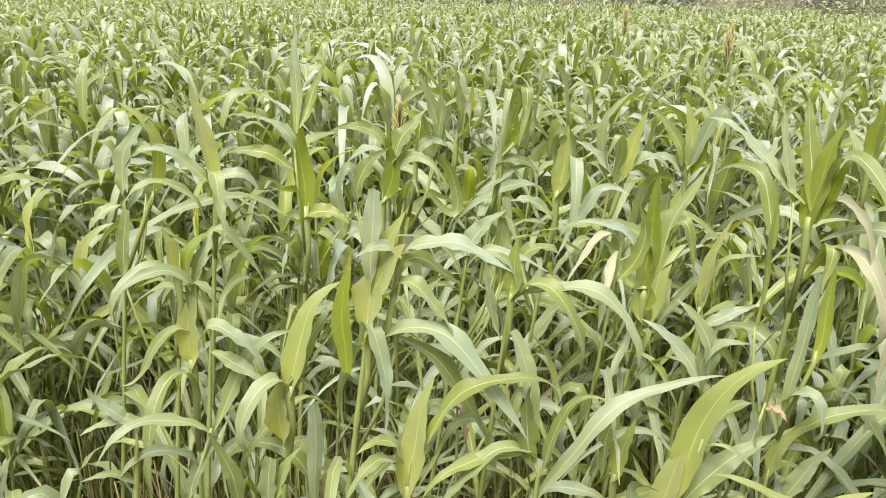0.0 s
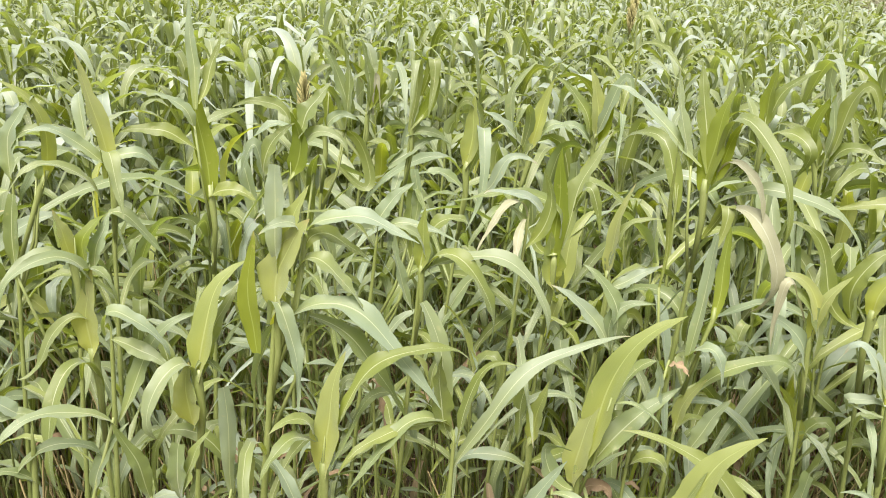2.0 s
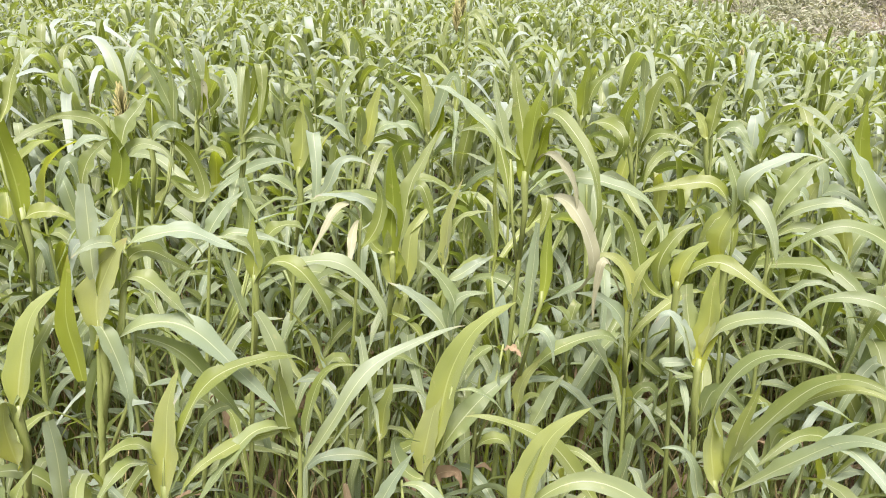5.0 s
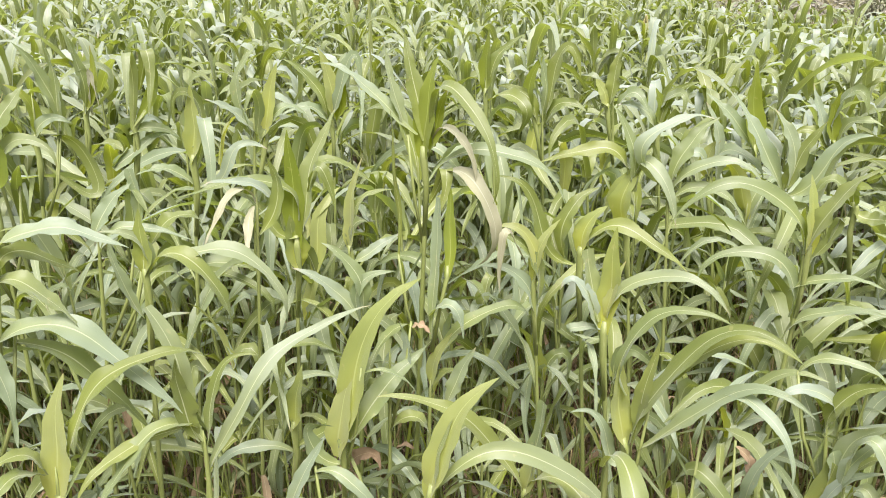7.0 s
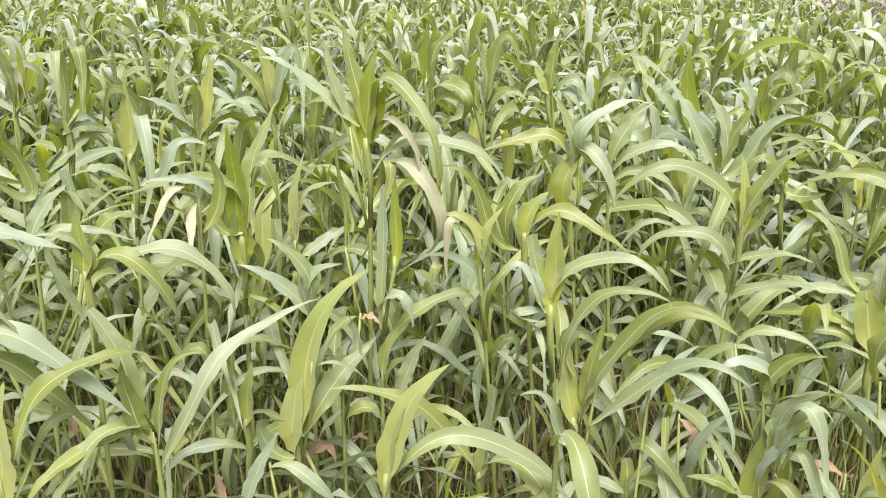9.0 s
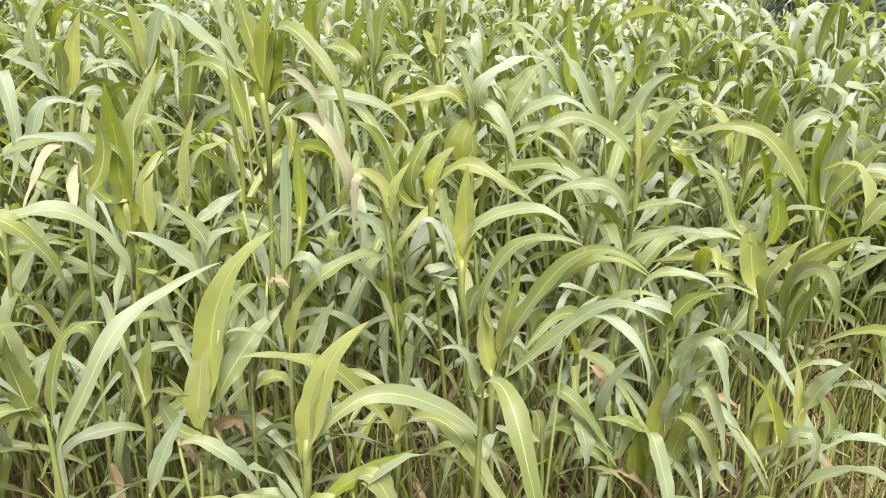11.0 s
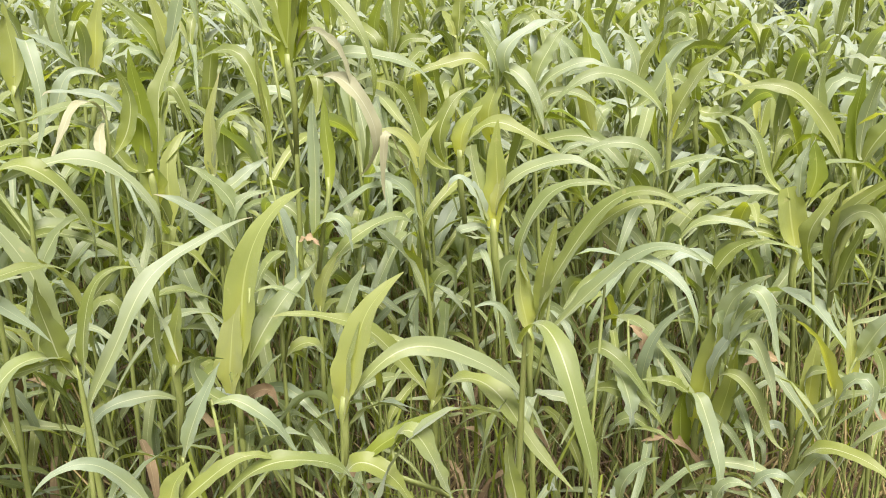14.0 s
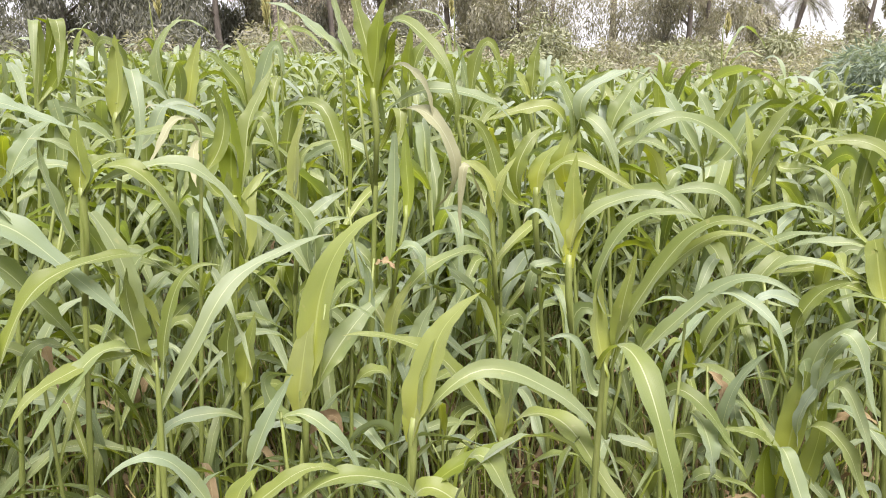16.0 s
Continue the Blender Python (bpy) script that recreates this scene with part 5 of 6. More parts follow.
arch(p, 1.273, -118, 0.053, 0.099, (-0.057, 0.034), (0.056, 0.311), 0.037, leaf_mat, (0.121, -0.018), turn=0, twist=-1, bow=0.036)
arch(p, 1.290, -9, 0.046, 0.291, (-0.063, 0.128), (-0.048, 0.225), 0.045, leaf_mat, (0.134, -0.020), turn=48, twist=-13)
arch(p, 1.307, -167, 0.148, 0.131, (0.034, 0.063), (0.083, 0.107), 0.042, leaf_mat, (0.141, -0.021), turn=-57, twist=20)
arch(p, 1.287, -10, 0.058, 0.235, (0.008, 0.081), (0.028, 0.160), 0.058, young_mat, (0.164, -0.024), turn=48, twist=23, belly=0.6, wave=0.03, name="whorl_leaf")
arch(p, 1.271, -11, 0.161, 0.077, (0.048, 0.124), (0.101, 0.150), 0.047, leaf_mat, (0.145, -0.021), turn=42, twist=-22)
skirt(p, rng, 1.25, (0.135, -0.020), 1.325)
p = hero(1.488, 0.765, 0.848, (-0.058, 0.084), 0.0080)
arch(p, 0.855, -57, 0.108, 0.144, (-0.010, 0.066), (0.037, 0.142), 0.045, leaf_mat, (-0.059, 0.084), turn=47, twist=1)
arch(p, 0.845, 155, 0.107, 0.065, (-0.073, 0.100), (0.109, 0.171), 0.040, leaf_mat, (-0.062, 0.089), turn=-32, twist=-16)
arch(p, 0.969, -55, 0.173, 0.020, (0.015, 0.080), (0.135, 0.093), 0.026, leaf_mat, (-0.104, 0.145), turn=37, twist=-5)
arch(p, 0.685, -80, 0.081, 0.246, (-0.041, 0.092), (0.003, 0.196), 0.054, leaf_mat, (-0.032, 0.045), turn=63, twist=12)
arch(p, 0.674, 124, 0.020, 0.140, (-0.003, 0.048), (0.004, 0.095), 0.051, leaf_mat, (-0.036, 0.051), turn=-46, twist=11, blunt=0.3)
arch(p, 0.735, -58, 0.077, 0.103, (0.004, 0.051), (0.030, 0.086), 0.032, leaf_mat, (-0.027, 0.038), turn=30, twist=-16)
arch(p, 0.758, -49, 0.020, -0.107, (0.042, -0.014), (0.049, -0.049), 0.028, dry_mat, (-0.167, 0.221), turn=46, twist=-9, name="dry_leaf", wave=0.2)
skirt(p, rng, 0.65, (-0.058, 0.084), 0.848)
p = hero(0.046, 1.460, 0.954, (-0.007, 0.000), 0.0060)
arch(p, 0.951, -33, 0.056, -0.097, (0.047, 0.089), (0.024, -0.101), 0.022, dry_mat, (-0.020, 0.000), turn=12, twist=-4, name="dry_leaf", wave=0.2)
arch(p, 0.925, -179, 0.079, -0.011, (0.041, 0.066), (0.067, 0.062), 0.034, leaf_mat, (-0.007, 0.000), turn=-20, twist=-6)
skirt(p, rng, 0.90, (-0.007, 0.000), 0.954)
p = hero(0.589, 1.394, 0.945, (0.041, -0.013), 0.0070, "low sorghum plant with dead brown leaves at its foot")
arch(p, 1.031, -46, 0.048, -0.008, (0.018, 0.016), (0.034, 0.014), 0.020, dry_mat, (0.091, -0.030), turn=19, twist=9, name="dry_leaf", wave=0.2)
arch(p, 0.622, -37, 0.055, 0.032, (-0.062, 0.042), (0.060, 0.141), 0.042, dry_mat, (-0.045, 0.012), turn=43, twist=15, name="dry_leaf", wave=0.2)
arch(p, 0.853, -18, 0.022, 0.209, (0.052, 0.064), (0.060, 0.133), 0.041, leaf_mat, (0.037, -0.012), turn=44, twist=-8)
arch(p, 0.821, 163, 0.055, -0.027, (0.035, 0.097), (0.053, 0.088), 0.033, leaf_mat, (0.036, -0.011), turn=-24, twist=-3)
arch(p, 0.756, -20, 0.094, -0.056, (0.057, 0.064), (0.088, 0.045), 0.042, leaf_mat, (0.033, -0.011), turn=20, twist=-22)
skirt(p, rng, 0.60, (0.041, -0.013), 0.945)
p = hero(1.373, 0.870, 0.503, (-0.027, 0.040), 0.0070, "low sorghum plant with a dead brown leaf at its foot")
arch(p, 0.452, -65, 0.157, -0.055, (0.070, 0.053), (0.122, 0.035), 0.022, dry_mat, (-0.041, 0.059), turn=23, twist=-7, name="dry_leaf", wave=0.2)
arch(p, 0.487, 125, 0.004, 0.203, (-0.042, 0.070), (-0.040, 0.138), 0.037, leaf_mat, (-0.027, 0.039), turn=-58, twist=23)
arch(p, 0.487, 126, 0.105, -0.051, (0.059, 0.054), (0.094, 0.037), 0.041, leaf_mat, (-0.027, 0.039), turn=-19, twist=0)
arch(p, 0.503, -57, 0.056, 0.340, (-0.058, 0.149), (-0.039, 0.262), 0.044, leaf_mat, (-0.026, 0.038), turn=47, twist=3)
skirt(p, rng, 0.43, (-0.027, 0.040), 0.503)
p = hero(1.708, 0.496, 0.600, (-0.022, 0.068), 0.0070)
arch(p, 0.587, -95, 0.050, -0.082, (0.042, -0.001), (0.058, -0.028), 0.025, dry_mat, (-0.024, 0.072), turn=27, twist=5, name="dry_leaf", wave=0.2)
arch(p, 0.637, 127, 0.109, -0.027, (0.036, 0.044), (0.073, 0.035), 0.026, dry_mat, (-0.092, 0.243), turn=-27, twist=3, name="dry_leaf", wave=0.2)
arch(p, 0.480, -123, 0.020, -0.067, (0.008, -0.020), (0.015, -0.043), 0.026, dry_mat, (-0.810, 1.025), turn=3, twist=16, bow=-0.014, name="dry_leaf", wave=0.2)
arch(p, 0.586, 109, 0.047, 0.178, (-0.025, 0.076), (-0.010, 0.136), 0.040, leaf_mat, (-0.022, 0.066), turn=-42, twist=-12)
arch(p, 0.572, -73, 0.077, 0.087, (-0.006, 0.071), (0.020, 0.100), 0.038, leaf_mat, (-0.020, 0.061), turn=28, twist=-9)
skirt(p, rng, 0.46, (-0.022, 0.068), 0.600)
p = hero(-0.121, 2.643, 1.335, (0.160, 0.009), 0.0080)
arch(p, 1.336, -134, 0.074, 0.118, (-0.329, 0.128), (-0.005, 0.199), 0.045, leaf_mat, (0.157, 0.009), turn=-69, twist=20)
arch(p, 1.335, -177, 0.015, 0.270, (-0.023, 0.092), (-0.018, 0.182), 0.053, leaf_mat, (0.160, 0.009), turn=-48, twist=0)
arch(p, 1.333, -62, 0.056, 0.025, (0.019, 0.179), (0.038, 0.187), 0.028, pale_mat, (0.185, 0.010), turn=72, twist=23)
arch(p, 1.335, 2, 0.051, 0.222, (0.038, 0.070), (0.056, 0.144), 0.049, deep_mat, (0.163, 0.009), turn=50, twist=-18, belly=0.6, wave=0.03, name="whorl_leaf")
skirt(p, rng, 1.27, (0.160, 0.009), 1.335)
p = hero(0.754, 2.488, 1.259, (0.071, -0.018), 0.0080)
arch(p, 1.270, 166, 0.028, 0.253, (-0.021, 0.089), (-0.012, 0.173), 0.073, young_mat, (0.062, -0.016), turn=-60, twist=14, belly=0.6, wave=0.03, name="whorl_leaf")
arch(p, 1.259, -42, 0.113, 0.142, (-0.019, 0.004), (0.116, 0.436), 0.056, leaf_mat, (0.074, -0.019), turn=71, twist=-1)
arch(p, 1.260, 167, 0.136, 0.230, (-0.000, 0.111), (0.045, 0.188), 0.053, leaf_mat, (0.052, -0.013), turn=-53, twist=-1)
arch(p, 1.239, -177, 0.178, 0.073, (0.034, 0.091), (0.094, 0.115), 0.049, leaf_mat, (0.069, -0.018), turn=-46, twist=19)
arch(p, 1.268, -15, 0.022, 0.203, (0.025, 0.066), (0.033, 0.133), 0.052, deep_mat, (0.083, -0.022), turn=63, twist=-19, belly=0.6, wave=0.03, name="whorl_leaf")
skirt(p, rng, 1.20, (0.071, -0.018), 1.259)
p = hero(1.585, 2.251, 1.231, (-0.034, 0.021), 0.0080)
arch(p, 1.231, 150, 0.018, 0.274, (-0.028, 0.094), (-0.022, 0.186), 0.059, leaf_mat, (-0.043, 0.026), turn=-51, twist=1)
arch(p, 1.231, -55, 0.129, 0.162, (-0.004, -0.010), (0.064, 0.499), 0.061, leaf_mat, (-0.026, 0.015), turn=73, twist=-13)
arch(p, 1.220, 151, 0.149, 0.139, (0.011, 0.099), (0.060, 0.146), 0.050, leaf_mat, (-0.052, 0.031), turn=-57, twist=-8)
arch(p, 1.241, -31, 0.027, 0.225, (-0.033, 0.081), (-0.024, 0.156), 0.055, deep_mat, (-0.061, 0.036), turn=50, twist=16, belly=0.6, wave=0.03, name="whorl_leaf")
arch(p, 1.210, -51, 0.156, 0.065, (0.027, 0.105), (0.079, 0.127), 0.052, leaf_mat, (-0.025, 0.015), turn=57, twist=-5)
skirt(p, rng, 1.17, (-0.034, 0.021), 1.231)
p = hero(1.906, 1.888, 1.245, (-0.085, 0.071), 0.0080)
arch(p, 1.245, 141, 0.021, 0.133, (-0.011, 0.047), (-0.004, 0.092), 0.055, deep_mat, (-0.085, 0.071), turn=-57, twist=15, belly=0.6, wave=0.03, name="whorl_leaf")
arch(p, 1.246, -84, 0.072, 0.052, (-0.099, 0.076), (0.128, 0.207), 0.047, leaf_mat, (-0.071, 0.059), turn=64, twist=-25)
arch(p, 1.235, 155, 0.136, 0.087, (0.023, 0.071), (0.068, 0.100), 0.050, leaf_mat, (-0.092, 0.077), turn=-60, twist=25)
arch(p, 1.226, -41, 0.113, 0.176, (-0.009, 0.100), (0.028, 0.159), 0.047, leaf_mat, (-0.080, 0.067), turn=49, twist=23)
skirt(p, rng, 1.18, (-0.085, 0.071), 1.245)
p = hero(1.985, 1.671, 1.090, (-0.089, 0.086), 0.0080)
arch(p, 1.103, -44, 0.021, 0.134, (-0.024, 0.051), (-0.017, 0.096), 0.069, young_mat, (-0.097, 0.094), turn=47, twist=9, belly=0.6, wave=0.03, name="whorl_leaf")
arch(p, 1.091, -65, 0.153, 0.030, (-0.061, 0.159), (0.162, 0.144), 0.052, leaf_mat, (-0.087, 0.084), turn=36, twist=-15)
arch(p, 1.090, 153, 0.114, 0.064, (0.017, 0.115), (0.055, 0.136), 0.050, leaf_mat, (-0.096, 0.092), turn=-48, twist=8)
arch(p, 1.071, 137, 0.050, 0.287, (-0.025, 0.106), (-0.009, 0.202), 0.055, leaf_mat, (-0.088, 0.085), turn=-40, twist=-16)
skirt(p, rng, 1.04, (-0.089, 0.086), 1.090)
p = hero(2.514, 1.659, 1.138, (-0.085, 0.107), 0.0080)
arch(p, 1.137, 130, 0.081, 0.227, (0.025, 0.077), (0.052, 0.152), 0.050, leaf_mat, (-0.090, 0.114), turn=-44, twist=-6)
arch(p, 1.139, -83, 0.099, 0.138, (-0.078, 0.031), (0.045, 0.372), 0.073, leaf_mat, (-0.079, 0.100), turn=63, twist=-24)
arch(p, 1.139, -66, 0.133, 0.102, (0.005, 0.107), (0.050, 0.141), 0.056, leaf_mat, (-0.074, 0.093), turn=48, twist=-22)
arch(p, 1.149, 129, 0.011, 0.193, (0.027, 0.064), (0.030, 0.128), 0.053, deep_mat, (-0.077, 0.097), turn=-52, twist=-17, belly=0.6, wave=0.03, name="whorl_leaf")
arch(p, 1.126, 144, 0.124, 0.057, (0.028, 0.081), (0.069, 0.100), 0.054, leaf_mat, (-0.092, 0.117), turn=-49, twist=-16)
skirt(p, rng, 1.08, (-0.085, 0.107), 1.138)
p = hero(2.013, 1.153, 1.152, (-0.082, 0.112), 0.0080)
arch(p, 1.159, 145, 0.100, 0.010, (0.041, 0.094), (0.074, 0.097), 0.045, leaf_mat, (-0.086, 0.118), turn=-36, twist=17)
arch(p, 1.153, -54, 0.030, 0.061, (-0.025, 0.055), (-0.015, 0.076), 0.053, deep_mat, (-0.078, 0.106), turn=56, twist=-13, belly=0.6, wave=0.03, name="whorl_leaf")
arch(p, 1.144, -70, 0.115, 0.014, (0.040, -0.017), (0.078, -0.012), 0.050, leaf_mat, (-0.081, 0.111), turn=39, twist=17)
skirt(p, rng, 1.09, (-0.082, 0.112), 1.152)


# ---- the sorghum nearest to the path: every plant a thing, every leaf a part ----
rng = random.Random(7)
models = []
for k in range(16):
    models.append(random_plant(rng, 0.78 + 0.022 * k + rng.uniform(-0.06, 0.06), rng.uniform(0.92, 1.12)))
LABEL = "green sorghum plant with arching pale-ribbed leaves, rooted in the field"
for m in models:
    tagged(m, LABEL, "sorghum plant", "sorghum plants in the field")
spots = []
STEP = 0.185
for i in range(-18, 40):
    for j in range(0, 30):
        x, y = i * STEP + rng.uniform(-0.075, 0.075), 0.5 + j * STEP + rng.uniform(-0.075, 0.075)
        d = math.hypot(x, y)
        if d > NEAR or not in_field(x, y) or x > 1.0 + 3.0 * y:
            continue
        if x > 1.25 and y < 0.85 and rng.random() < 0.6:
            continue
        if any((x - hx) ** 2 + (y - hy) ** 2 < gap * gap for hx, hy, gap in taken):
            continue
        spots.append((x, y, d))
for k, (x, y, d) in enumerate(spots):
    size = rng.uniform(0.86, 1.1) * min(1.0, max(0.5, 0.5 + 0.42 * (d - 1.2)))
    m = pose(x, y, 0, rng.uniform(-4, 4), rng.uniform(-4, 4), rng.uniform(0, 360))
    if k < len(models):
        models[k].matrix_basis = m
        models[k].scale = (size, size, size)
    else:
        ob = copy_thing(models[(k * 7) % 16], m)
        ob.scale = (size, size, size)


# ---- plants that have come into flower ----
def flowering_plant(x, y, tall, seed):
    r = random.Random(seed)
    root = plant("sorghum_plant", x, y, tall, (r.uniform(-0.05, 0.05), r.uniform(-0.05, 0.05)), 0.01, 0.0075)
    verts, faces = [], []
    for k in range(110):
        s = k / 110
        a, out_ = r.uniform(0, 6.28), 0.05 * math.sin(math.pi * (0.2 + 0.75 * s)) * r.uniform(0.6, 1.1)
        base = Vector((0.003 * math.cos(a), 0.003 * math.sin(a), 0.2 * s))
        tip = base + Vector((out_ * math.cos(a), out_ * math.sin(a), 0.085))
        v, f = tube([base, base.lerp(tip, 0.6), tip], [0.0012, 0.004, 0.002], 4)
        faces += [tuple(i + len(verts) for i in q) for q in f]
        verts += v
    ob = mesh_object("seed_head", verts, faces, head_mat, root)
    ob.matrix_basis = pose(0, 0, tall - 0.02) @ Matrix.Diagonal((0.42, 0.42, 0.52, 1))
    skirt(root, r, tall * 0.75, (0, 0), tall, 7)
    for k in range(4):
        rise = r.uniform(0.2, 0.34)
        leaf(root, tall * (0.7 + 0.07 * k), r.uniform(0, 360), r.uniform(0.18, 0.4), rise, rise * r.uniform(-0.3, 0.8), r.uniform(0.028, 0.042), None, hold=0.35, turn=r.uniform(-40, 40), twist=r.uniform(-50, 50), wave=0.005, phase=r.uniform(0, 6), n=12)
    tagged(ob, "loose straw-yellow seed head")
    return tagged(root, "tall flowering sorghum plant with a straw-yellow seed head", "sorghum plant", "flowering sorghum plants")


flowering_plant(-0.13, 2.08, 1.44, 100)
flowering_plant(1.39, 3.79, 1.62, 101)
flowering_plant(0.89, 3.89, 1.66, 102)
flowering_plant(1.11, 3.04, 1.60, 103)
flowering_plant(2.70, 4.05, 1.68, 104)
flowering_plant(3.61, 4.36, 1.22, 106)
flowering_plant(3.75, 2.80, 1.54, 107)

# ---- the rest of the field, as a mass of blades and stalks ----
def blade_mass(x, y, z, az, reach, peak, end, width, hold, n, strips, twist=None, sway=None, kink=None, wave=None):
    """Many blades in one go; every argument but n and strips is an array."""
    s = np.linspace(0, 1, n + 1)[None, :]
    c = lambda a: np.asarray(a)[:, None]
    px = 2 * (1 - s) * s * c(reach * hold) + s * s * c(reach)
    pz = 2 * (1 - s) * s * c(peak) + s * s * c(end)
    tx = 2 * (1 - s) * c(reach * hold) + 2 * s * c(reach * (1 - hold))
    tz = 2 * (1 - s) * c(peak) + 2 * s * c(end - peak)
    ln = np.hypot(tx, tz) + 1e-9
    tx, tz = tx / ln, tz / ln
    if kink is not None:
        a = c(-kink) * np.clip((s - 0.55) / 0.2 + 0.5, 0, 1)
        tx, tz = tx * np.cos(a) - tz * np.sin(a), tx * np.sin(a) + tz * np.cos(a)
        step = (ln[:, 1:] + ln[:, :-1]) / 2 / n
        px = np.concatenate([px[:, :1], np.cumsum(step * (tx[:, 1:] + tx[:, :-1]) / 2, 1)], 1)
        pz = np.concatenate([pz[:, :1], np.cumsum(step * (tz[:, 1:] + tz[:, :-1]) / 2, 1)], 1)
    prof = c(width) * (0.5 + 0.5 * np.clip(s / 0.25, 0, 1) ** 0.8) * np.clip((1 - s) / 0.6, 0.02, 1) ** 0.72
    tw = c(twist if twist is not None else np.zeros(len(reach))) * s ** 1.5
    ca, sa = np.cos(c(az)), np.sin(c(az))
    verts, uvs = [], []
    for k in range(strips + 1):
        a = 2 * k / strips - 1
        lift, side = 0.4 * abs(a) * (1 - 0.75 * s) * prof * 0.5, a * prof * 0.5
        if wave is not None and abs(a) > 0.9:
            lift = lift + 0.16 * prof * np.sin(c(wave) + 1.7 * a + 15 * s)
        sy, sn = side * np.cos(tw) - lift * np.sin(tw), side * np.sin(tw) + lift * np.cos(tw)
        lx, ly, lz = px - tz * sn, sy if sway is None else sy + c(sway) * s * s, pz + tx * sn
        verts.append(np.stack([c(x) + lx * ca - ly * sa, c(y) + lx * sa + ly * ca, c(z) + lz], -1))
        uvs.append(np.stack([np.full(lx.shape, (a + 1) / 2), np.broadcast_to(s, lx.shape)], -1))
    verts, uvs = np.stack(verts, 1), np.stack(uvs, 1)          # leaf, strip, along, 3
    count = len(reach)
    per = (strips + 1) * (n + 1)
    one = np.concatenate([np.stack([k * (n + 1) + np.arange(n), (k + 1) * (n + 1) + np.arange(n), (k + 1) * (n + 1) + np.arange(n) + 1, k * (n + 1) + np.arange(n) + 1], 1) for k in range(strips)])
    faces = (one[None] + (np.arange(count) * per)[:, None, None]).reshape(-1, 4)
    return verts.reshape(-1, 3), faces, uvs.reshape(-1, 2)


def mass_object(name, verts, faces, mat, uvs=None):
    me = bpy.data.meshes.new(name)
    me.vertices.add(len(verts))
    me.vertices.foreach_set("co", np.asarray(verts, dtype=np.float32).ravel())
    me.loops.add(faces.size)
    me.loops.foreach_set("vertex_index", faces.astype(np.int32).ravel())
    me.polygons.add(len(faces))
    me.polygons.foreach_set("loop_start", np.arange(0, faces.size, faces.shape[1], dtype=np.int32))
    me.update(calc_edges=True)
    finish(me, mat, uvs)
    return new(name, me)


def scatter(r0, r1, density, seed):
    g = np.random.default_rng(seed)
    p = g.uniform((-0.9 * r1, 0.15), (1.1 * r1, r1), (int(density * 2.0 * r1 * (r1 - 0.15)), 2))
    d = np.hypot(p[:, 0], p[:, 1])
    edge = 5.5 + 0.24 * p[:, 1] + 0.21 * np.maximum(0, p[:, 1] - 8) + g.uniform(-0.5, 0.3, len(p))
    ok = (d > r0) & (d <= r1) & (p[:, 0] < edge) & (p[:, 1] > np.clip(1.5 - 0.75 * p[:, 0], 0.2, 0.62)) & (p[:, 0] > -0.8 * p[:, 1] - 2.4) & (p[:, 1] < 33)
    return p[ok], d[ok], g


